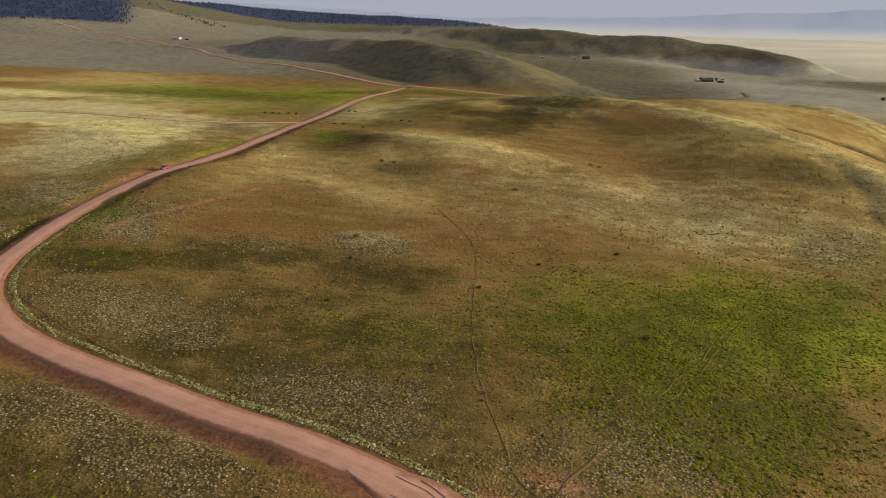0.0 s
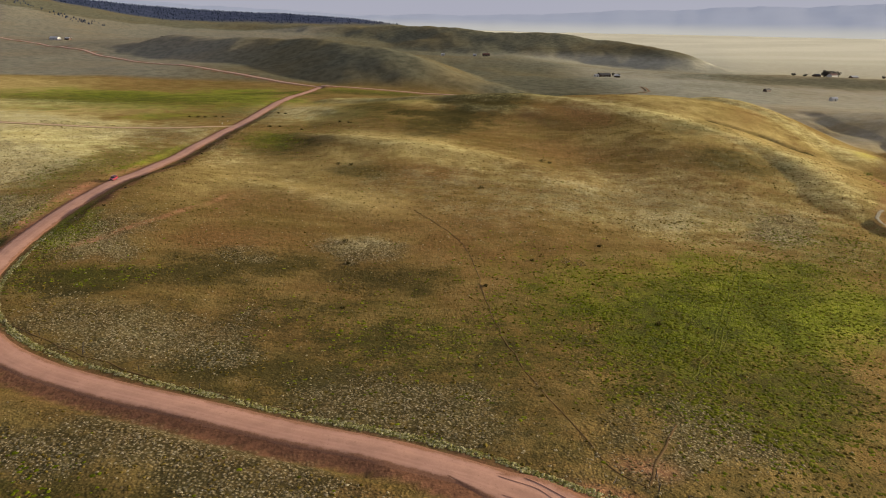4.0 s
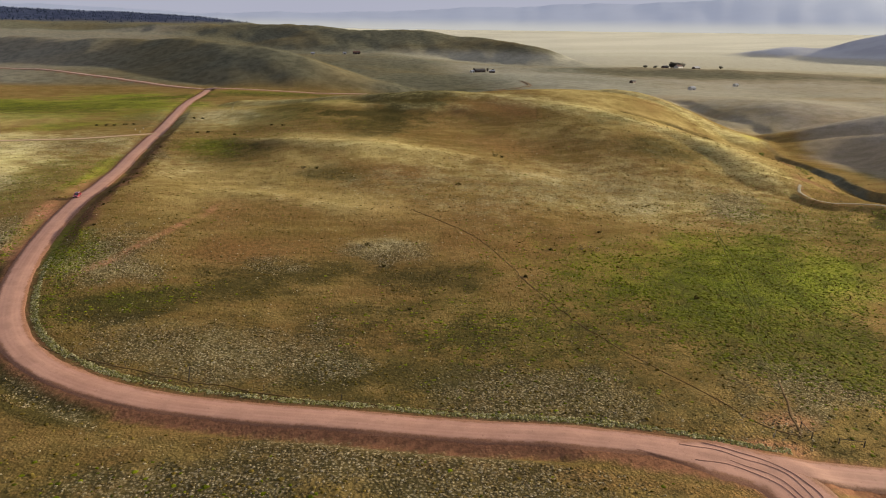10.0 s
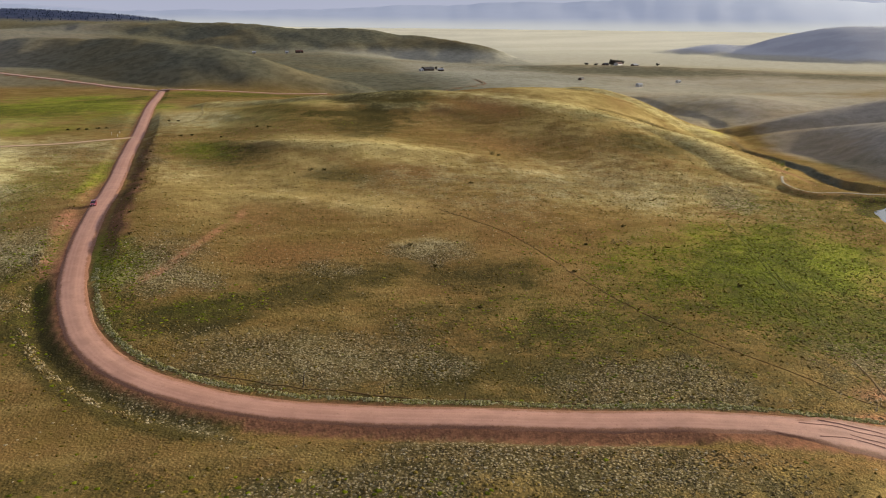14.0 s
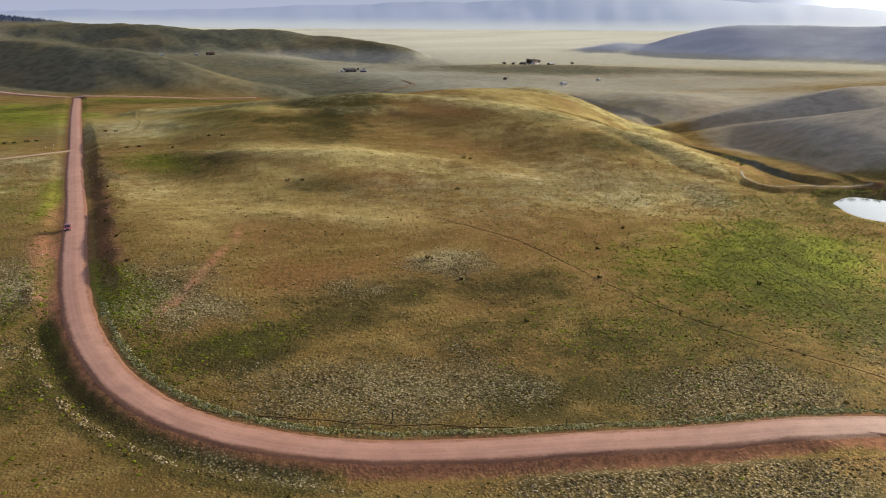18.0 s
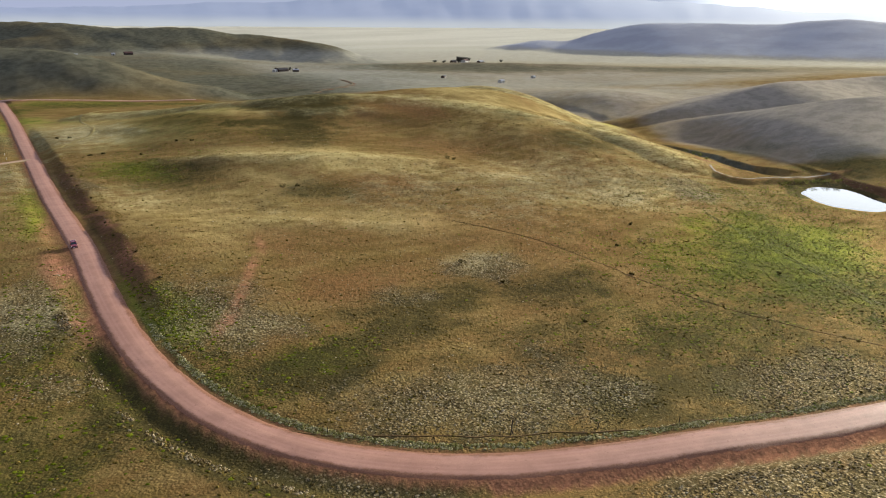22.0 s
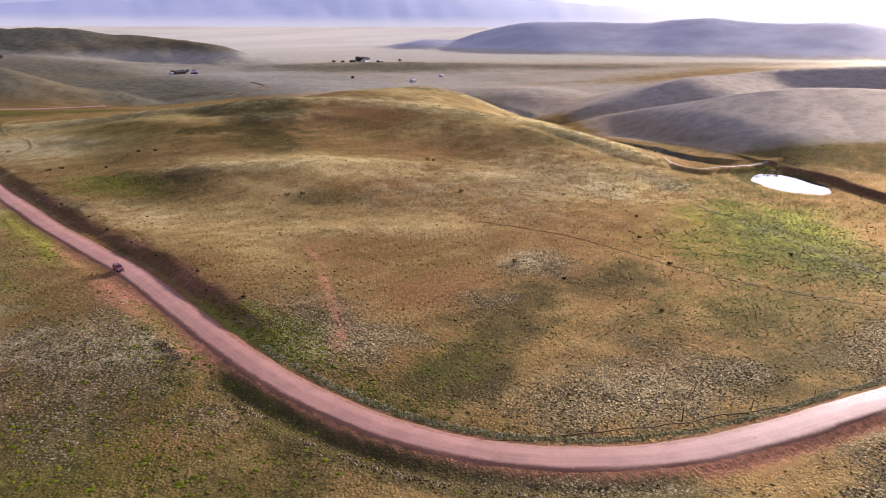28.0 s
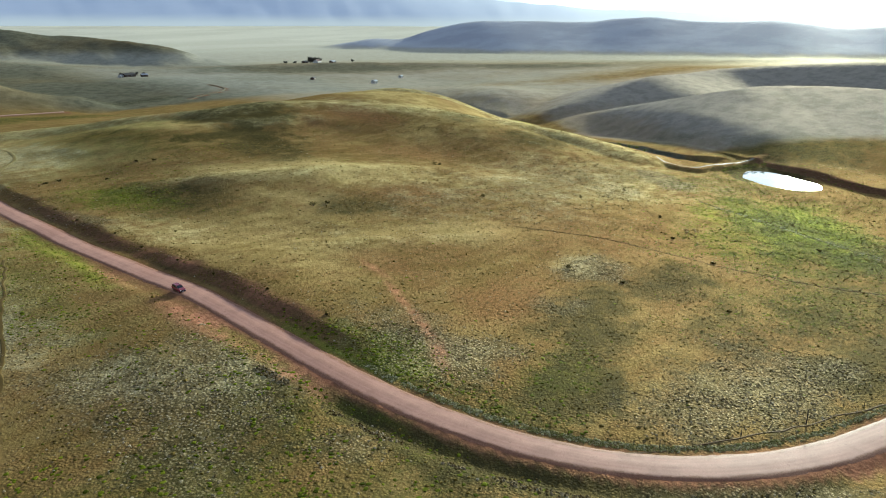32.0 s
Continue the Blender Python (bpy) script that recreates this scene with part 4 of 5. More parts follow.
def build_pond():
    k = np.linspace(0, 2 * np.pi, 97)[:-1]
    a = radians(POND[4])
    ring = []
    for f in k:
        u, v = math.cos(f), math.sin(f)
        lo, hi = 0.3, 1.6
        for _ in range(20):
            s = (lo + hi) / 2
            px = POND[0] + s * (u * POND[2] * math.cos(a) - v * POND[3] * math.sin(a))
            py = POND[1] + s * (u * POND[2] * math.sin(a) + v * POND[3] * math.cos(a))
            if pond_ratio(np.array([px]), np.array([py]))[0] < 1.02:
                lo = s
            else:
                hi = s
        ring.append((px, py, POND_Z))
    bm = bmesh.new()
    bm.faces.new([bm.verts.new(p) for p in ring])
    me = bpy.data.meshes.new("pond")
    bm.to_mesh(me)
    m = Nodes("pond_water", 0.04)
    m.bsdf.inputs["IOR"].default_value = 1.33
    m.bsdf.inputs["Specular IOR Level"].default_value = 0.5
    m.bump(m.noise(1.2, 3, 0.6), 0.06, 0.05)
    me.materials.append(m.done((0.02, 0.025, 0.02)))
    tagged(new("pond", me), "small stock pond mirroring the bright sky", "pond", kind="structure")


build_pond()


# ---- far ranges that close the horizon ----
def range_ring(name, radius, angles, heights, mat, label, seed, rough):
    """A chain of far mountains: a long, creased slope rising to an uneven skyline."""
    az = np.linspace(angles[0], angles[-1], 420)
    top = np.interp(az, angles, heights)
    a = np.radians(az)
    jag = (cloudy(az * 10, az * 0, 40, seed) - 0.5) * rough + (cloudy(az * 10, az * 0, 9, seed + 5) - 0.5) * rough * 0.35
    rows = []
    for k in range(9):
        f = k / 8
        crease = (ripple(az * 10, az * 0 + k * 3.0, 12, seed + 9) - 0.5) * 60 * math.sin(math.pi * f)
        rr = radius - 1000 * (1 - f) + crease
        z = 42 + (top + jag - 42) * f ** 1.15
        rows.append(np.stack([-100 + np.sin(a) * rr, np.cos(a) * rr, z], 1))
    n, m = 9, len(az)
    ids = np.arange(n * m).reshape(n, m)
    faces = np.stack([ids[:-1, :-1], ids[:-1, 1:], ids[1:, 1:], ids[1:, :-1]], -1).reshape(-1, 4)[:, ::-1]
    return tagged(new(name, quick_mesh(name, np.concatenate(rows), faces, mat)), label, "mountains", kind="structure")


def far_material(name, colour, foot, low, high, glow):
    """A far range in painted haze: pale where its foot meets the plain, bluer up its creased slopes."""
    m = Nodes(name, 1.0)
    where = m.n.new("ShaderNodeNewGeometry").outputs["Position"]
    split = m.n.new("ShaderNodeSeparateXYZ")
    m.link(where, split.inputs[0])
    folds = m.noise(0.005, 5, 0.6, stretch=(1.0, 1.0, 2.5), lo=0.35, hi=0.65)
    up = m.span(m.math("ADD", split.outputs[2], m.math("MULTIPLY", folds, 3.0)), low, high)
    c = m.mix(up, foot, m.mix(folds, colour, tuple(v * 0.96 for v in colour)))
    # painted paler towards the sun, like brighter haze
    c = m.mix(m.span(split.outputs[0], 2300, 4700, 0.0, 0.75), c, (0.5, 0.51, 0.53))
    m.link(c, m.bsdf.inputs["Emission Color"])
    # the slopes glow by themselves to imitate hazy air
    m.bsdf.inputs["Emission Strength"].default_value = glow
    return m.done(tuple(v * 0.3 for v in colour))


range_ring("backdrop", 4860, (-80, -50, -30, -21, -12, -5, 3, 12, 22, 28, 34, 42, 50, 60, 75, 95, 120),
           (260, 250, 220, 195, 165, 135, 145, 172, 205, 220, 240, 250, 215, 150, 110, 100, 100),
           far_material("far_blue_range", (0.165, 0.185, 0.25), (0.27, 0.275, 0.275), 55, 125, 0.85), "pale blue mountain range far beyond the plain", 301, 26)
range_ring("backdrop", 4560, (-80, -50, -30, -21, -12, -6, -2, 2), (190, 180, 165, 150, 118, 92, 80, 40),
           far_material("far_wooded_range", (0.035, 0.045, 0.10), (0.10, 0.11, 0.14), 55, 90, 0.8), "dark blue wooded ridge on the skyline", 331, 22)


# ---- plants ----
def dome(seed, sides=4, rings=((0.0, 1.0), (0.55, 0.92), (1.0, 0.35))):
    """One low clump: an uneven cushion of flat leaf faces."""
    rng = np.random.default_rng(seed)
    v = []
    for z, r in rings:
        for k in range(sides):
            a = 2 * np.pi * (k + 0.5 * (z > 0.3)) / sides + rng.uniform(-0.3, 0.3)
            q = r * rng.uniform(0.65, 1.2)
            v.append((q * math.cos(a), q * math.sin(a), z * rng.uniform(0.75, 1.15)))
    f = []
    for lo in range(0, sides * (len(rings) - 1), sides):
        for k in range(sides):
            a, b = lo + k, lo + (k + 1) % sides
            f += [(a, b, a + sides), (b, b + sides, a + sides)]
    last = sides * (len(rings) - 1)
    f += [(last, last + k, last + k + 1) for k in range(1, sides - 1)]
    return np.array(v), np.array(f)


def scatter(name, x, y, size, tall, mat, label, category, seed, sides=4, sink=0.05, low=False):
    """Many clumps on the ground, joined into one sheet of plants."""
    rng = np.random.default_rng(seed)
    forms = [dome(seed * 10 + k, sides, ((0.0, 1.0), (1.0, 0.5)) if low else ((0.0, 1.0), (0.55, 0.92), (1.0, 0.35))) for k in range(6)]
    z = ground_z(x, y) - sink
    verts, faces, base = [], [], 0
    kind, turn = rng.integers(0, 6, len(x)), rng.uniform(0, 2 * np.pi, len(x))
    for k, (v, f) in enumerate(forms):
        at = np.nonzero(kind == k)[0]
        c, s = np.cos(turn[at])[:, None], np.sin(turn[at])[:, None]
        sx = size[at][:, None] * rng.uniform(0.75, 1.3, (len(at), 1))
        px = x[at][:, None] + (v[None, :, 0] * c - v[None, :, 1] * s) * sx
        py = y[at][:, None] + (v[None, :, 0] * s + v[None, :, 1] * c) * size[at][:, None]
        pz = z[at][:, None] + v[None, :, 2] * tall[at][:, None]
        verts.append(np.stack([px, py, pz], -1).reshape(-1, 3))
        faces.append((f[None] + (base + np.arange(len(at)) * len(v))[:, None, None]).reshape(-1, 3))
        base += len(at) * len(v)
    me = quick_mesh(name, np.concatenate(verts), np.concatenate(faces), mat, False)
    return tagged(new(name, me), label, category, kind="stuff")


def off_road(x, y, gap=0.6):
    ok = pond_ratio(x, y) > 1.06
    for line, width, zr in ROADS:
        d, k = nearest(x, y, line, 30)
        if line is MAIN_ROAD:
            gap_here = np.where(on_left(x, y, line, k), 2.4, np.where(line[k, 1] < 135, 7.0 + 3.0 * (ripple(x, y, 6, 135) - 0.5), 3.4))
            ok &= d > width / 2 + np.maximum(gap, gap_here)
        else:
            ok &= d > width / 2 + gap
    return ok


def meadow(n, seed, chance, x0=-280, x1=225, y0=62, y1=450):
    rng = np.random.default_rng(seed)
    x, y = rng.uniform(x0, x1, n), y0 + (y1 - y0) * rng.uniform(0, 1, n) ** 1.5
    keep = (rng.uniform(0, 1, n) < chance(x, y)) & off_road(x, y)
    return x[keep], y[keep], rng


def sage_chance(x, y):
    clumped = smooth(0.38, 0.62, cloudy(x, y, 4, 131)) * (0.4 + 0.6 * smooth(0.3, 0.6, cloudy(x, y, 17, 133)))
    return np.clip((0.05 + 0.95 * patch(x, y, SAGE_SPOTS)) * (0.3 + 0.8 * clumped), 0, 1) * (1 - 0.85 * patch(x, y, LUSH_SPOTS)) * (1 - 0.5 * patch(x, y, GREEN_SPOTS))


def tuft_chance(x, y):
    return (1 - 0.8 * np.clip(patch(x, y, GREEN_SPOTS), 0, 1)) * (0.25 + 0.6 * patch(x, y, OLIVE_AND_SHADE_SPOTS)) * (0.25 + smooth(0.4, 0.65, cloudy(x, y, 8, 141)))


def lush_chance(x, y):
    return np.clip(patch(x, y, GREEN_SPOTS) + patch(x, y, LUSH_SPOTS) + 0.01, 0, 1) * (0.3 + 0.7 * smooth(0.42, 0.62, cloudy(x, y, 5, 151)))


x, y, rng = meadow(480000, 7, sage_chance)
scatter("sagebrush", x, y, rng.uniform(0.16, 0.42, len(x)), rng.uniform(0.08, 0.18, len(x)), SAGE, "pale grey-green sage clumps in the dry grass", "sagebrush", 1, low=True)
x, y, rng = meadow(70000, 9, tuft_chance)
scatter("grass_tufts", x, y, rng.uniform(0.2, 0.55, len(x)), rng.uniform(0.1, 0.26, len(x)), TUFT, "dark olive tufts of coarse grass", "grass", 2, low=True)
x, y, rng = meadow(190000, 11, lush_chance)
scatter("meadow_tufts", x, y, rng.uniform(0.25, 0.75, len(x)), rng.uniform(0.07, 0.18, len(x)), LUSH, "fresh green tussocks of meadow grass", "grass", 3, low=True)
x, y, rng = meadow(26000, 15, lambda x, y: np.clip(1.3 * patch(x, y, GREEN_SPOTS), 0, 1) * smooth(0.4, 0.6, cloudy(x, y, 7, 153)) * smooth(-10, 25, x), 0, 190, 70, 260)
scatter("tussocks", x, y, rng.uniform(0.35, 0.8, len(x)), rng.uniform(0.1, 0.24, len(x)), TUSSOCK, "dense green tussocks in the damp meadow", "grass", 10, sides=5)
x, y, rng = meadow(40000, 13, lambda x, y: 0.015 + 0.2 * smooth(0.45, 0.7, cloudy(x, y, 26, 145)) * smooth(-60, 30, x))
scatter("dark_shrublets", x, y, rng.uniform(0.25, 0.6, len(x)), rng.uniform(0.15, 0.4, len(x)), TUFT, "small dark shrubs dotted over the grass", "shrubs", 8, sides=5)


def verge(first, last, lo, hi, n, seed):
    """Places along the main road's edge: between two of its points, that far from its middle (left is positive)."""
    rng = np.random.default_rng(seed)
    u = rng.uniform(first, last, n)
    k = u.astype(int)
    t = np.gradient(MAIN_ROAD, axis=0)[k]
    t /= np.linalg.norm(t, axis=1)[:, None]
    gap = rng.uniform(lo, hi, n)
    run = (u - k) * 2.0
    return MAIN_ROAD[k, 0] + t[:, 0] * run - t[:, 1] * gap, MAIN_ROAD[k, 1] + t[:, 1] * run + t[:, 0] * gap, rng


BEND = int(np.argmin(np.hypot(MAIN_ROAD[:, 0] + 160, MAIN_ROAD[:, 1] - 212)))
FORK = int(np.argmin(np.hypot(MAIN_ROAD[:, 0] + 24, MAIN_ROAD[:, 1] - 95.5)))
x, y, rng = verge(BEND, FORK + 12, 4.8, 6.3, 3000, 21)
keep = cloudy(x, y, 9, 161) > 0.42
scatter("verge_flowers", x[keep], y[keep], rng.uniform(0.18, 0.42, keep.sum()), rng.uniform(0.1, 0.26, keep.sum()), VERGE, "whitish flowering sage along the road verge", "sagebrush", 4)
x, y, rng = verge(BEND - 10, BEND + 40, -12.2, -9.8, 1000, 22)
keep = ripple(x, y, 4, 171) > 0.45
scatter("ditch_sage", x[keep], y[keep], rng.uniform(0.2, 0.4, keep.sum()), rng.uniform(0.15, 0.4, keep.sum()), SAGE, "whitish sage in the dark ditch outside the bend", "sagebrush", 5)
x, y, rng = verge(BEND - 2, FORK + 12, 5.4, 6.6, 1500, 23)
scatter("verge_grass", x, y, rng.uniform(0.25, 0.5, len(x)), rng.uniform(0.06, 0.16, len(x)), VERGE, "green grass along the inner road verge", "grass", 6)


def narrow(name, pts, width, mat, label):
    line = spline(pts, 1.0)
    rng = np.random.default_rng(len(line))
    line = line + np.stack([ripple(line[:, 0], line[:, 1], 5, 181) - 0.5, ripple(line[:, 0], line[:, 1], 5, 187) - 0.5], 1) * 1.2
    return ribbon(name, line, width, mat, label, 0.3 if name == "wheel_rut" else 0.07, 0.01, "path")


u = np.random.default_rng(25)
px, py = u.uniform(-153.5, -143, 7000), u.uniform(215, 470, 7000)
keep = (cloudy(px, py, 6, 191) > 0.5) & (u.uniform(0, 1, 7000) < 1 - 0.6 * smooth(330, 460, py)) & off_road(px, py, 2.0)
scatter("bank_scrub", px[keep], py[keep], u.uniform(0.12, 0.3, keep.sum()), u.uniform(0.05, 0.16, keep.sum()), TUFT, "dark scrub on the roadside cut bank", "grass", 9)
RUT = road_material("dark_wheel_ruts", (0.34, 0.186, 0.135), (0.38, 0.21, 0.152))
for shift, start in ((-3.4, 6), (-1.9, 4), (0.3, 8), (1.8, 5)):
    t = np.gradient(BRANCH_ROAD, axis=0)
    t /= np.linalg.norm(t, axis=1)[:, None]
    rut = (BRANCH_ROAD + np.stack([t[:, 1], -t[:, 0]], 1) * shift)[start:26 - start // 2]
    narrow("wheel_rut", [tuple(q) for q in rut[::4]], 0.16, RUT, "dark curved wheel rut in the red dirt")
narrow("footpath", [tuple(q) for q in DAM[14::8]], 1.5, road_material("dam_crest", (0.27, 0.235, 0.165), (0.2, 0.17, 0.1)), "pale worn track along the top of the dam")
PATH_SOIL = road_material("trodden_soil", (0.13, 0.08, 0.036), (0.15, 0.095, 0.036))
MEADOW_RUT = road_material("pressed_meadow_grass", (0.085, 0.088, 0.011), (0.11, 0.11, 0.014))
narrow("wheel_track", [(81, 233), (66, 204), (52, 178), (41, 157), (28, 136)], 0.3, MEADOW_RUT, "faint pressed wheel track through green meadow grass")
narrow("wheel_track", [(82, 233), (68, 204), (54, 178), (43, 157), (30, 134)], 0.3, MEADOW_RUT, "faint pressed wheel track through green meadow grass")
narrow("wheel_track", [(17, 114), (10, 103), (5, 94)], 0.4, PATH_SOIL, "faint brown wheel track through pale sage")
narrow("footpath", [(-38, 258), (-30, 245), (-19, 220), (-16, 189), (-13, 157), (-9, 131), (-4, 112), (0, 99), (5, 93.5)], 0.24,
       PATH_SOIL, "thin trodden path winding through the grass")
narrow("footpath", [(-149, 168), (-140, 157), (-128, 148.5), (-114, 140), (-100, 132.5), (-84, 124.5), (-66, 118), (-50, 112)], 0.25, PATH_SOIL, "thin dark path beside the road verge")
narrow("footpath", [(-150, 470), (-136, 491), (-123, 511), (-119, 545), (-119, 587), (-107, 635), (-83, 664)], 1.6,
       road_material("faded_wheel_track", (0.26, 0.20, 0.07), (0.2, 0.17, 0.05)), "faded wheel track curving over pale grass")
narrow("footpath", [(-212, 262), (-204, 285), (-190, 326), (-182, 350)], 0.8, road_material("old_red_track", (0.12, 0.082, 0.025), (0.11, 0.08, 0.022)), "old reddish wheel track in the grass")



# ---- things ----
def part(name, bm, mat, parent, label=""):
    """Links a bmesh as one mesh object under a thing or a part."""
    me = bpy.data.meshes.new(name)
    bm.normal_update()
    bm.to_mesh(me)
    bm.free()
    me.materials.append(mat)
    ob = new(name, me)
    ob.parent = parent
    return tagged(ob, label) if label else ob


def thing(name, x, y, label, category, turn=0.0, group="", z=None, sink=0.0):
    ob = new(name)
    ob.matrix_world = pose(x, y, (float(ground_z(x, y)) if z is None else z) - sink, 0, 0, turn)
    return tagged(ob, label, category, group)


def block(x0, x1, y0, y1, z0, z1, bevel=0.0, segments=2):
    bm = bmesh.new()
    bmesh.ops.create_cube(bm, size=1)
    bmesh.ops.scale(bm, vec=(x1 - x0, y1 - y0, z1 - z0), verts=bm.verts)
    bmesh.ops.translate(bm, vec=((x0 + x1) / 2, (y0 + y1) / 2, (z0 + z1) / 2), verts=bm.verts)
    if bevel:
        bmesh.ops.bevel(bm, geom=bm.edges[:], offset=bevel, segments=segments, affect="EDGES")
    return bm


def rod(a, b, r0, r1, sides=8):
    bm = bmesh.new()
    a, b = Vector(a), Vector(b)
    bmesh.ops.create_cone(bm, cap_ends=True, segments=sides, radius1=r0, radius2=r1, depth=(b - a).length)
    turn = (b - a).to_track_quat("Z", "Y").to_matrix().to_4x4()
    bmesh.ops.transform(bm, matrix=Matrix.Translation((a + b) / 2) @ turn, verts=bm.verts)
    return bm


def loft(sections, caps=True):
    """A closed skin through rings of equal count."""
    bm = bmesh.new()
    rings = [[bm.verts.new(p) for p in ring] for ring in sections]
    n = len(rings[0])
    for a, b in zip(rings, rings[1:]):
        for k in range(n):
            bm.faces.new((a[k], a[(k + 1) % n], b[(k + 1) % n], b[k]))
    if caps:
        bm.faces.new(rings[0][::-1])
        bm.faces.new(rings[-1])
    bmesh.ops.recalc_face_normals(bm, faces=bm.faces)
    return bm


CAR_PAINT = plain("maroon_car_paint", (0.22, 0.03, 0.045), 0.25, 0.15, 2.0)
CAR_PAINT.node_tree.nodes["Principled BSDF"].inputs["Coat Weight"].default_value = 0.6
CAR_GLASS = plain("tinted_glass", (0.01, 0.012, 0.014), 0.06, 0.1)
CAR_GLASS.node_tree.nodes["Principled BSDF"].inputs["Specular IOR Level"].default_value = 0.6
RUBBER = plain("tyre_rubber", (0.02, 0.02, 0.02), 0.85)
ALLOY = plain("wheel_alloy", (0.45, 0.45, 0.46), 0.35, 0.15, 5.0, 0.9)
BLACK_TRIM = plain("black_plastic_trim", (0.025, 0.025, 0.027), 0.6)
LAMP_GLASS = plain("clear_lamp_glass", (0.75, 0.75, 0.72), 0.12, 0.05)
RED_LENS = plain("red_lamp_lens", (0.45, 0.01, 0.01), 0.15, 0.1)


def build_car(x, y, turn):
    """A sport utility car, 4.7 m long; its nose points along its own -y."""
    car = thing("car", x, y, "maroon sport utility car parked on the gravel road", "car", turn, z=float(ground_z(x, y)) + 0.17)

    def ring(yy, half, z0, z1, tuck):
        return [(-half, yy, z0 + 0.12), (-half * 0.9, yy, z0), (half * 0.9, yy, z0), (half, yy, z0 + 0.12), (half, yy, (z0 + z1) / 2), (half * tuck, yy, z1), (-half * tuck, yy, z1), (-half, yy, (z0 + z1) / 2)]

    body = part("body", loft([ring(-2.35, 0.72, 0.42, 0.72, 0.92), ring(-2.25, 0.86, 0.32, 0.86, 0.9), ring(-1.9, 0.92, 0.28, 0.98, 0.88), ring(-0.95, 0.93, 0.28, 1.08, 0.9),
                              ring(0.5, 0.93, 0.28, 1.1, 0.92), ring(1.9, 0.92, 0.28, 1.1, 0.92), ring(2.22, 0.88, 0.32, 1.06, 0.92), ring(2.34, 0.76, 0.45, 0.95, 0.92)]), CAR_PAINT, car)
    part("cabin_glass", loft([[(-0.82, -1.05, 1.06), (0.82, -1.05, 1.06), (0.84, 2.1, 1.08), (-0.84, 2.1, 1.08)], [(-0.68, -0.25, 1.62), (0.68, -0.25, 1.62), (0.7, 1.85, 1.64), (-0.7, 1.85, 1.64)]]), CAR_GLASS, car, "dark tinted windows")
    part("roof", loft([[(-0.7, -0.3, 1.6), (0.7, -0.3, 1.6), (0.72, 1.92, 1.62), (-0.72, 1.92, 1.62)], [(-0.62, -0.1, 1.7), (0.62, -0.1, 1.7), (0.64, 1.75, 1.71), (-0.64, 1.75, 1.71)]]), CAR_PAINT, car)
    for sx in (-1, 1):
        part("roof_rail", rod((sx * 0.6, 0.0, 1.74), (sx * 0.6, 1.7, 1.75), 0.025, 0.025), ALLOY, car)
        for yy in (-0.28, 0.85, 1.88):
            low = -1.02 if yy < 0 else yy + (0.12 if yy > 1 else 0)
            part("window_pillar", rod((sx * 0.835, low, 1.06), (sx * 0.7, yy, 1.64), 0.05, 0.04, 6), CAR_PAINT, body)
        part("headlight", block(*sorted((sx * 0.5, sx * 0.82)), -2.36, -2.2, 0.66, 0.84, 0.04), LAMP_GLASS, car, "pale headlight glass")
        part("tail_light", block(*sorted((sx * 0.66, sx * 0.84)), 2.2, 2.34, 0.75, 1.0, 0.03), RED_LENS, car, "red tail light")
        part("side_mirror", block(*sorted((sx * 0.92, sx * 1.08)), -0.92, -0.78, 1.05, 1.2, 0.04), CAR_PAINT, car)
        part("door_sill", block(*sorted((sx * 0.9, sx * 0.95)), -0.95, 1.0, 0.3, 0.42, 0.02), BLACK_TRIM, car)
        for yy in (-1.45, 1.4):
            wheel = part("wheel", rod((sx * 0.72, yy, 0.34), (sx * 0.95, yy, 0.34), 0.2, 0.2, 14), BLACK_TRIM, car)
            tyre = bmesh.new()
            bmesh.ops.create_cone(tyre, cap_ends=True, segments=20, radius1=0.35, radius2=0.35, depth=0.23)
            bmesh.ops.bevel(tyre, geom=tyre.edges[:], offset=0.04, segments=1, affect="EDGES")
            bmesh.ops.transform(tyre, matrix=pose(sx * 0.83, yy, 0.34, 0, 90, 0), verts=tyre.verts)
            part("tyre", tyre, RUBBER, wheel)
            part("rim", rod((sx * 0.94, yy, 0.34), (sx * 0.96, yy, 0.34), 0.22, 0.2, 14), ALLOY, wheel)
    part("front_bumper", block(-0.8, 0.8, -2.4, -2.24, 0.36, 0.6, 0.05), BLACK_TRIM, car)
    part("rear_bumper", block(-0.8, 0.8, 2.24, 2.4, 0.38, 0.6, 0.05), BLACK_TRIM, car)
    part("grille", block(-0.42, 0.42, -2.38, -2.3, 0.62, 0.8, 0.02), BLACK_TRIM, car)
    part("number_plate", block(-0.26, 0.26, -2.42, -2.39, 0.45, 0.57, 0.005), LAMP_GLASS, car)
    return car


build_car(-162.3, 280.6, -2.0)


WIRE = plain("rusty_wire", (0.09, 0.06, 0.04), 0.7, 0.3, 12, 0.3)


def crooked(h, r, lean, seed):
    """A weathered, slightly crooked post."""
    rng = random.Random(seed)
    rings = []
    for k in range(5):
        f = k / 4
        q = r * (1 - 0.2 * f)
        cx, cy = lean[0] * f * h + rng.uniform(-0.015, 0.015), lean[1] * f * h + rng.uniform(-0.015, 0.015)
        rings.append([(cx + q * math.cos(a) * rng.uniform(0.85, 1.1), cy + q * math.sin(a) * rng.uniform(0.85, 1.1), -0.3 + (h + 0.3) * f) for a in (0, 1.05, 2.1, 3.14, 4.2, 5.25)])
    return loft(rings)


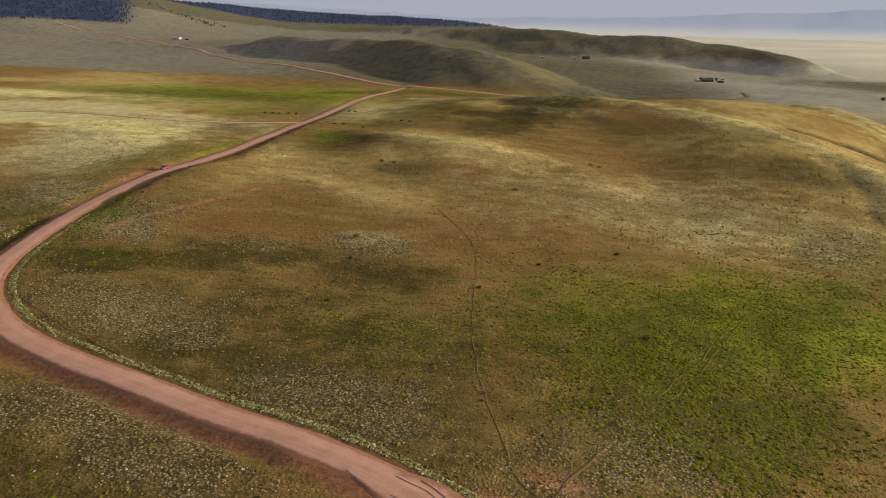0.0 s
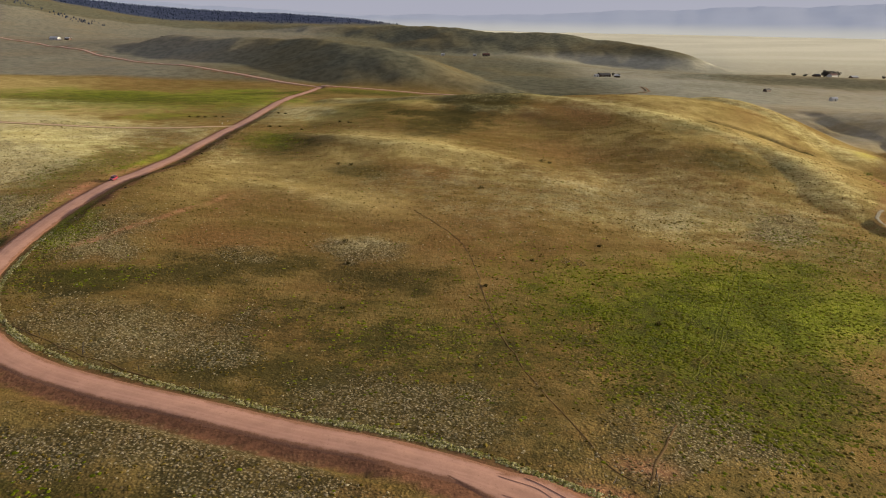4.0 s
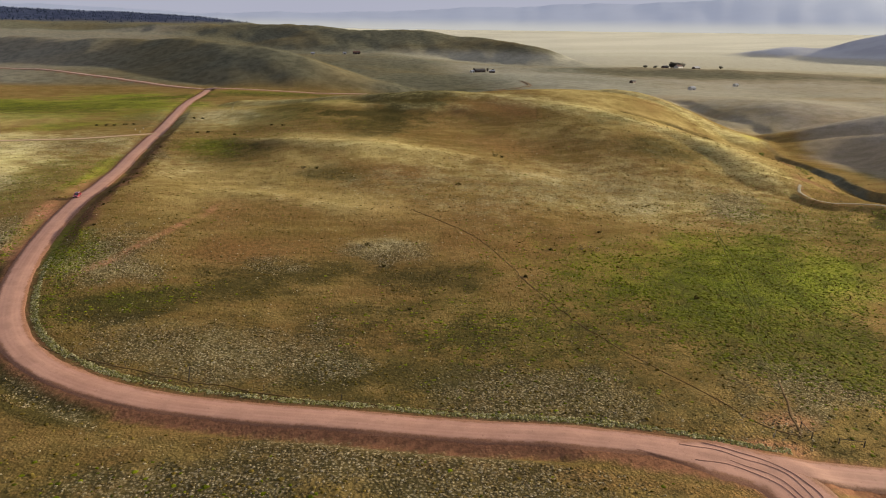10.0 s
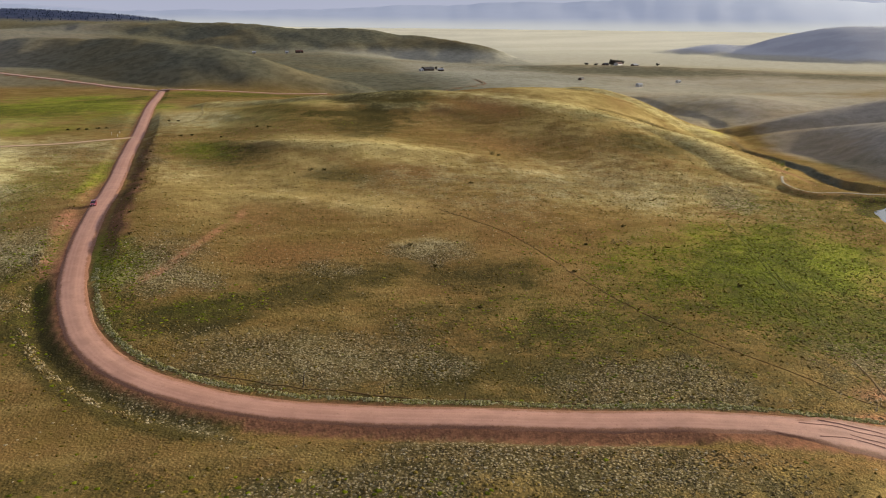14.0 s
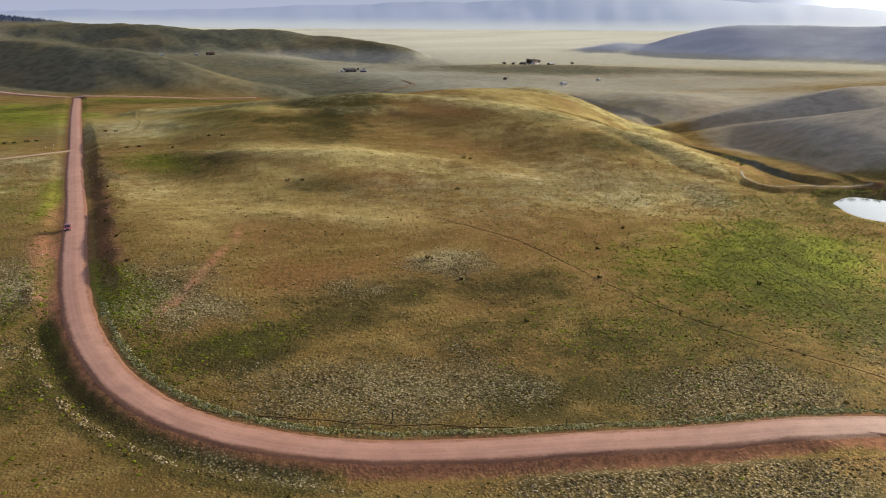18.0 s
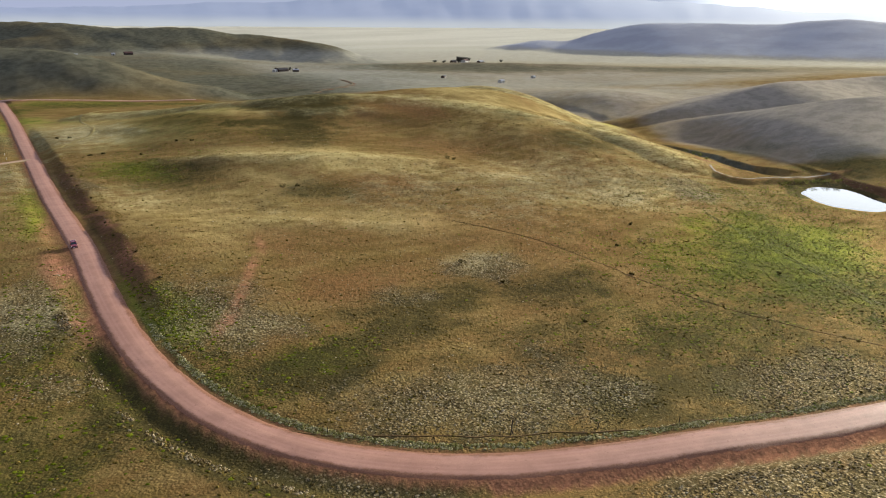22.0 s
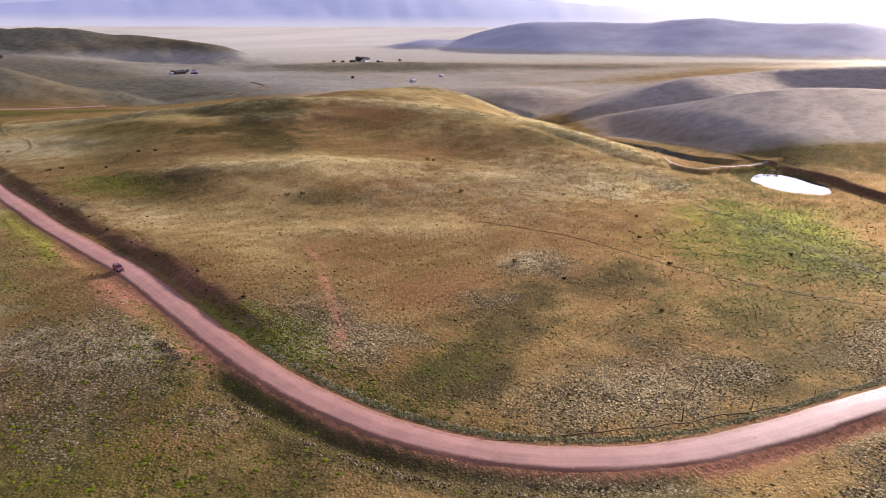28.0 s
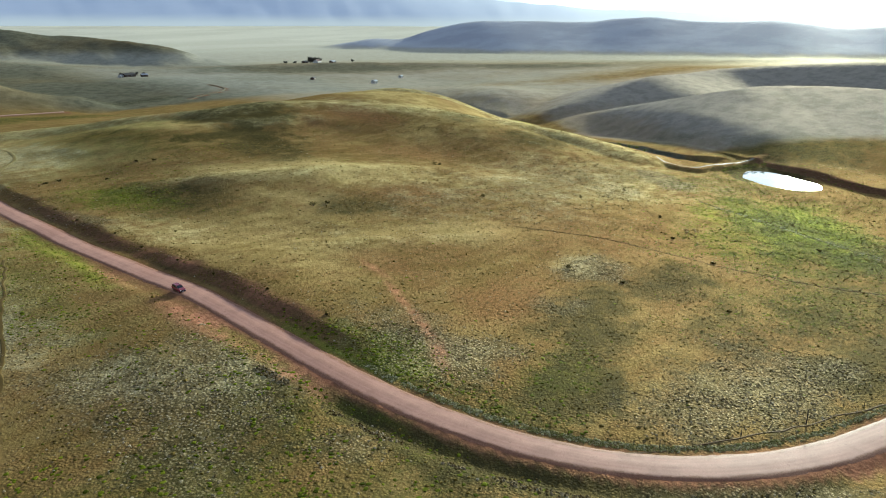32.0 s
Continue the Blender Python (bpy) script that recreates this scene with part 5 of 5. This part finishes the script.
def build_fence(name, pts, label, strands=(0.45, 0.8, 1.1), rails=()):
    x0, y0 = pts[0]
    z0 = float(ground_z(x0, y0))
    fence = thing(name, x0, y0, label, "fence", z=z0)
    tops = []
    for k, (x, y) in enumerate(pts):
        h = 1.35 + 0.15 * math.sin(k * 2.3)
        z = float(ground_z(x, y)) - z0
        bm = crooked(h, 0.11 if k < 4 else 0.08, (0.05 * math.sin(k * 1.7), 0.05 * math.cos(k * 3.1)), 40 + k)
        bmesh.ops.translate(bm, vec=(x - x0, y - y0, z), verts=bm.verts)
        part("post", bm, WOOD, fence)
        tops.append(Vector((x - x0, y - y0, z)))
    for a, b in zip(tops, tops[1:]):
        for s in strands:
            mid = (a + b) / 2 + Vector((0, 0, s - 0.06))
            bm = rod(a + Vector((0, 0, s)), mid, 0.008, 0.008, 4)
            other = rod(mid, b + Vector((0, 0, s)), 0.008, 0.008, 4)
            tmp = bpy.data.meshes.new("span")
            other.to_mesh(tmp)
            other.free()
            bm.from_mesh(tmp)
            bpy.data.meshes.remove(tmp)
            part("wire", bm, WIRE, fence)
    for k in rails:
        part("rail", rod(tops[k] + Vector((0, 0, 1.1)), tops[k + 1] + Vector((0, 0, 1.15)), 0.06, 0.05, 6), WOOD, fence)
    return fence


build_fence("fence", [(7.0, 96.3), (6.4, 92.8), (10.6, 90.6), (14.6, 88.9), (19.5, 86.4), (24.5, 84.2), (29.6, 82.1), (34.8, 80.2), (40.0, 78.3), (46.0, 76.0)],
            "weathered wooden post and wire fence beside the road", rails=(0, 2))
stake = thing("fence_stake", -0.8, 94.2, "pale leaning wooden stake in the sage", "stake")
part("stake", crooked(1.3, 0.07, (0.35, 0.1), 71), plain("bleached_wood", (0.45, 0.4, 0.33), 0.9), stake)
snag = thing("leaning_pole", -108.3, 137.2, "dark leaning wooden pole with a side brace beside the verge", "pole")
part("pole", crooked(3.0, 0.11, (0.16, 0.05), 73), WOOD, snag)
part("brace", rod((0.1, 0.02, 1.2), (0.75, 0.2, 0.0), 0.06, 0.07, 6), WOOD, snag)
for k, (px, py) in enumerate([(-122, 145.5), (-93, 129.8), (-78, 122.8), (-137, 155.5)]):
    post = thing("fence_post", px, py, "short weathered fence post in the roadside sage", "post", group="roadside posts")
    part("post", crooked(1.25, 0.08, (0.06 * math.sin(k), 0.05 * math.cos(k)), 80 + k), WOOD, post)


# ---- bushes and trees ----
def leaf_blob(bm, centre, radius, n, rng, leaf):
    """Small leaf faces thrown over an uneven clump."""
    for _ in range(n):
        d = Vector((rng.gauss(0, 1), rng.gauss(0, 1), rng.gauss(0, 0.8))).normalized()
        p = centre + d * radius * rng.uniform(0.55, 1.05)
        u = d.orthogonal().normalized() * leaf * rng.uniform(0.6, 1.3)
        v = d.cross(u).normalized() * leaf * rng.uniform(0.6, 1.3)
        u += d * leaf * rng.uniform(-0.6, 0.6)
        bm.faces.new([bm.verts.new(p - u), bm.verts.new(p + v), bm.verts.new(p + u)])


def build_bush(x, y, r, h, seed, label, mat=WILLOW, name="willow_bush", group="", leaf=0.22, n=150):
    rng = random.Random(seed)
    bush = thing(name, x, y, label, "bush", group=group)
    crown = bmesh.new()
    for _ in range(6):
        c = Vector((rng.uniform(-r, r) * 0.65, rng.uniform(-r, r) * 0.65, h * rng.uniform(0.35, 0.75)))
        leaf_blob(crown, c, r * rng.uniform(0.35, 0.6), n // 6, rng, leaf)
    part("crown", crown, mat, bush)
    for _ in range(4):
        a = rng.uniform(0, 6.28)
        part("stem", rod((0.1 * math.cos(a), 0.1 * math.sin(a), -0.1), (0.5 * r * math.cos(a), 0.5 * r * math.sin(a), h * 0.6), 0.06, 0.025, 5), WOOD, bush)
    return bush


for k, (px, py, r, h) in enumerate([(179, 254.5, 2.0, 2.0), (185, 254.5, 2.4, 2.6), (191, 253.5, 2.8, 3.0), (197, 252, 2.6, 2.8), (203, 249, 2.8, 2.8), (209, 246, 2.4, 2.4), (214, 242, 2.0, 2.0)]):
    build_bush(px, py, r, h, 300 + k, "dense green willow bush below the pond's dam", group="bushes at the pond")
for k, (px, py, r, h) in enumerate([(196, 320, 3.0, 3.0), (201, 329, 3.4, 3.2), (207, 338, 2.6, 2.4), (192, 312, 1.8, 1.6), (231, 402, 2.4, 2.0), (243, 418, 2.2, 1.8)]):
    build_bush(px, py, r, h, 320 + k, "green willow bush on the floor of the wash", group="bushes in the wash")
WHITE_POST = plain("pale_post_paint", (0.62, 0.6, 0.55), 0.7)
DRY_BUSH = leaf_material("dark_shrub", (0.0, (0.035, 0.03, 0.012)), (1.0, (0.09, 0.075, 0.03)))
for k, (px, py, r) in enumerate([(27, 356, 2.2), (31, 355, 1.4), (-9, 295, 1.6), (-76, 330, 2.0), (-70, 329, 1.4), (30, 167, 1.0), (-55, 171, 0.9), (13.5, 211, 2.4), (18, 209, 1.8), (-60, 221, 1.5)]):
    build_bush(px, py, r, r * 0.6, 340 + k, "low dark shrub standing alone in the grass" if k not in (7, 8) else "pale green shrub standing in the meadow",
               DRY_BUSH if k not in (7, 8) else SAGE, "shrub", "lone shrubs", 0.2, 110)
for k, (px, py, r) in enumerate([(-200, 490, 1.6), (-195, 491, 1.9), (-190, 492, 1.5), (-184, 495, 1.8), (-179, 498, 1.4), (-142, 509, 1.5), (-136, 505, 1.3), (-134, 444, 1.3), (-128, 445, 1.2),
                                 (-112, 433, 1.0), (-90, 448, 1.4), (-83, 443, 1.2), (2, 212, 0.9), (28, 229, 1.1), (-57, 203, 0.8), (-15, 190, 0.8)]):
    build_bush(px, py, r, r * 0.5, 460 + k, "low dark shrub in the dry grass", DRY_BUSH, "shrub", "scattered shrubs", 0.25, 90)
for k, (px, py) in enumerate([(-174, 472), (-170, 477), (-170, 464)]):
    marker = thing("marker_post", px, py, "thin pale marker post at the side road", "post", group="road markers")
    part("post", crooked(1.3, 0.09, (0.03, 0.02), 90 + k), WHITE_POST, marker)
for k in range(8):
    rng = random.Random(500 + k)
    py = 236 + k * 23 + rng.uniform(-3, 3)
    build_bush(-160 + 10.5 + rng.uniform(-2.0, 2.5), py, rng.uniform(0.45, 0.9), rng.uniform(0.35, 0.7), 520 + k, "dark brown shrub on the roadside cut bank", DRY_BUSH, "shrub", "shrubs on the bank", 0.2, 70)


def build_tree(x, y, h, r, seed, label, mat=WILLOW, group=""):
    rng = random.Random(seed)
    tree = thing("tree", x, y, label, "tree", group=group)
    part("trunk", loft([[(q * math.cos(a) + f * 0.2, q * math.sin(a), z) for a in (0, 1.05, 2.1, 3.14, 4.2, 5.25)] for f, q, z in ((0, 0.45, -0.3), (0.4, 0.33, h * 0.25), (1, 0.15, h * 0.65))]), WOOD, tree)
    crown = bmesh.new()
    for _ in range(9):
        c = Vector((rng.uniform(-r, r) * 0.7, rng.uniform(-r, r) * 0.7, h * rng.uniform(0.4, 0.85)))
        leaf_blob(crown, c, r * rng.uniform(0.3, 0.55), 34, rng, 0.7)
        part("limb", rod((0.1, 0, h * 0.3), c, 0.12, 0.04, 5), WOOD, tree)
    part("crown", crown, mat, tree)
    return tree


# leaf colour greyed and lightened to imitate haze over these far trees
DARK_LEAF = leaf_material("cottonwood_leaves", (0.0, (0.06, 0.056, 0.05)), (1.0, (0.13, 0.12, 0.1)))


# ---- far ranch buildings ----
SIDING = plain("dark_wood_siding", (0.10, 0.07, 0.055), 0.8, 0.3, 1.5)
WHITE_WALL = plain("white_painted_boards", (0.5, 0.49, 0.46), 0.6, 0.15, 1.0)
DARK_ROOF = plain("dark_shingle_roof", (0.06, 0.055, 0.055), 0.8, 0.3, 1.0)
METAL_ROOF = plain("pale_metal_roof", (0.38, 0.38, 0.38), 0.35, 0.15, 0.6, 0.5)
RED_ROOF = plain("rusty_red_roof", (0.10, 0.05, 0.04), 0.7, 0.3, 1.0)
PANE = plain("window_pane", (0.03, 0.035, 0.04), 0.08, 0.1)


def build_house(x, y, turn, w, d, h, wall_mat, roof_mat, label, name="ranch_house", windows=3):
    zs = [float(ground_z(x + a, y + b)) for a in (-w / 2, w / 2) for b in (-d / 2, d / 2)]
    house = thing(name, x, y, label, "house" if windows else "shed", turn, z=min(zs) - 0.1)
    lift = max(zs) - min(zs)
    top = h + lift
    bm = loft([[(-w / 2, -d / 2, 0), (w / 2, -d / 2, 0), (w / 2, d / 2, 0), (-w / 2, d / 2, 0)], [(-w / 2, -d / 2, top), (w / 2, -d / 2, top), (w / 2, d / 2, top), (-w / 2, d / 2, top)]])
    wall = part("wall", bm, wall_mat, house)
    e, t, rise = 0.5, 0.2, d * 0.28
    prof = [(-d / 2 - e, top - 0.15), (0, top + rise), (d / 2 + e, top - 0.15), (d / 2 + e, top - 0.15 + t), (0, top + rise + t), (-d / 2 - e, top - 0.15 + t)]
    roof = part("roof", loft([[(sx * (w / 2 + e), a, b) for a, b in prof] for sx in (-1, 1)]), roof_mat, house)
    for sx in (-1, 1):
        gable = bmesh.new()
        gable.faces.new([gable.verts.new((sx * (w / 2 - 0.02), a, b)) for a, b in ((-d / 2, top), (d / 2, top), (0, top + rise))])
        part("gable", gable, wall_mat, house)
    if windows:
        part("chimney", block(w * 0.2, w * 0.2 + 0.8, -0.4, 0.4, top + rise * 0.4, top + rise + 1.0, 0.03), SIDING, roof)
    door = part("door", block(-0.55, 0.55, -d / 2 - 0.07, -d / 2 + 0.01, lift, lift + 2.1, 0.01), BLACK_TRIM, house)
    part("door_handle", block(0.35, 0.45, -d / 2 - 0.12, -d / 2 - 0.07, lift + 1.0, lift + 1.08), ALLOY, door)
    for k in range(windows):
        cx = (k - (windows - 1) / 2) * w / (windows + 0.5) + (1.6 if windows % 2 and k == windows // 2 else 0)
        win = part("window", block(cx - 0.7, cx + 0.7, -d / 2 - 0.06, -d / 2 + 0.01, lift + 0.9, lift + 2.1, 0.01), WHITE_WALL, house)
        part("pane", block(cx - 0.58, cx + 0.58, -d / 2 - 0.075, -d / 2 - 0.055, lift + 1.02, lift + 1.98), PANE, win)
    return house


# ranch by the valley road
build_house(254, 1162, 12, 18, 9, 3.2, SIDING, DARK_ROOF, "long low dark ranch house in the valley")
build_house(240, 1158, 30, 7, 5, 2.6, WHITE_WALL, METAL_ROOF, "small pale shed beside the ranch house", "shed", 0)
build_house(272, 1150, -10, 9, 6, 2.8, SIDING, METAL_ROOF, "dark outbuilding with a metal roof", "shed", 0)
for k, (dx, dy, h) in enumerate([(-8, 10, 6), (6, 9, 5), (16, 6, 6), (24, 2, 5)]):
    build_tree(254 + dx, 1162 + dy, h, h * 0.4, 600 + k, "dark tree beside the ranch house", DARK_LEAF, "ranch trees")
# lone house below the dark hills
build_house(84, 1490, 5, 14, 9, 3.4, SIDING, RED_ROOF, "brown house with a rusty roof below the hills")
build_house(62, 1515, 0, 6, 5, 2.8, WHITE_WALL, METAL_ROOF, "small white shed near the brown house", "shed", 0)
build_house(-6, 1480, 0, 7, 5, 2.6, WHITE_WALL, METAL_ROOF, "small white shed on the hillside", "shed", 0)
# farm with its grove on the plain
build_house(672, 1232, 25, 16, 10, 5.0, WHITE_WALL, RED_ROOF, "white farmhouse with a red roof under tall trees", "farmhouse")
build_house(648, 1240, 20, 12, 8, 3.6, SIDING, DARK_ROOF, "dark barn beside the farm's trees", "barn", 0)
build_house(705, 1224, 20, 14, 8, 3.4, SIDING, METAL_ROOF, "long farm shed beside the trees", "barn", 0)
for k in range(13):
    rng = random.Random(640 + k)
    a, q = rng.uniform(0, 6.28), rng.uniform(4, 17)
    build_tree(674 + q * math.cos(a), 1246 + 0.5 * q * math.sin(a), rng.uniform(9, 14), rng.uniform(4, 6), 640 + k, "dark cottonwood tree in the farm's grove", DARK_LEAF, "farm grove")
for k, (px, py) in enumerate([(640, 1262), (622, 1268), (716, 1238), (760, 1225)]):
    build_tree(px, py, 3.5 + k % 2, 4.0, 670 + k, "low dark tree in the windbreak", DARK_LEAF, "windbreak")
build_house(462, 852, 15, 8, 6, 3.0, WHITE_WALL, METAL_ROOF, "small white barn on the valley floor", "shed", 0)
build_house(556, 890, 15, 6, 5, 2.6, WHITE_WALL, METAL_ROOF, "small white hut on the valley floor", "shed", 0)
build_house(418, 935, 40, 12, 5, 2.4, SIDING, DARK_ROOF, "dark low shed on the valley floor", "shed", 0)
# homesteads towards the woods
build_house(-770, 1434, -30, 26, 8, 3.4, WHITE_WALL, METAL_ROOF, "long pale farm building below the woods", "barn", 0)
build_house(-742, 1428, -25, 12, 7, 3.0, SIDING, METAL_ROOF, "grey farm shed below the woods", "barn", 0)
build_house(-586, 1641, -20, 14, 9, 4.0, SIDING, METAL_ROOF, "dark homestead with a pale roof", "ranch_house", 3)
for k, (px, py) in enumerate([(-570, 1650), (-562, 1652), (-552, 1660), (-545, 1664), (-640, 1650), (-632, 1652), (-1191, 1763), (-1180, 1770), (-1218, 1746), (-600, 1652)]):
    build_tree(px, py, 7 + k % 3, 3.6, 700 + k, "dark tree near the homestead", DARK_LEAF, "homestead trees")


# ---- pine woods on the far hills ----
def pine_forms(seed):
    rng = np.random.default_rng(seed)
    v, f = [], []
    for z0, z1, r in ((0.1, 0.55, 0.34), (0.35, 0.8, 0.26), (0.6, 1.05, 0.16)):
        b = len(v)
        for k in range(6):
            a = k * np.pi / 3 + rng.uniform(-0.3, 0.3)
            q = r * rng.uniform(0.7, 1.25)
            v.append((q * math.cos(a), q * math.sin(a), z0 + rng.uniform(-0.04, 0.04)))
        v.append((0, 0, z1))
        f += [(b + k, b + (k + 1) % 6, b + 6) for k in range(6)]
    return np.array(v), np.array(f)


def build_woods():
    rng = np.random.default_rng(77)
    x, y = rng.uniform(-2600, 100, 60000), rng.uniform(1450, 4300, 60000)
    r = np.hypot(x + 100, y)
    chance = wooded(x, y, ground_z(x, y)) * (r < 3600)
    strip = np.exp(-((y - (2120 - 0.55 * (x + 1200))) / 26.0) ** 2) * (x > -1320) * (x < -900)
    keep = rng.uniform(0, 1, len(x)) < np.maximum(chance * np.where(r < 2700, 0.9, 0.35), strip * 0.6)
    x, y = x[keep][:7000], y[keep][:7000]
    forms = [pine_forms(k) for k in range(4)]
    h = rng.uniform(4, 8, len(x))
    z = ground_z(x, y) - 0.8
    kind = rng.integers(0, 4, len(x))
    verts, faces, base = [], [], 0
    for k, (v, f) in enumerate(forms):
        at = np.nonzero(kind == k)[0]
        p = v[None] * h[at][:, None, None] + np.stack([x[at], y[at], z[at]], 1)[:, None, :]
        verts.append(p.reshape(-1, 3))
        faces.append((f[None] + (base + np.arange(len(at)) * len(v))[:, None, None]).reshape(-1, 3))
        base += len(at) * len(v)
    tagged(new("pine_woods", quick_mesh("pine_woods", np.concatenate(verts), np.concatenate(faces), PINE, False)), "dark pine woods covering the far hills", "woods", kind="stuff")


build_woods()
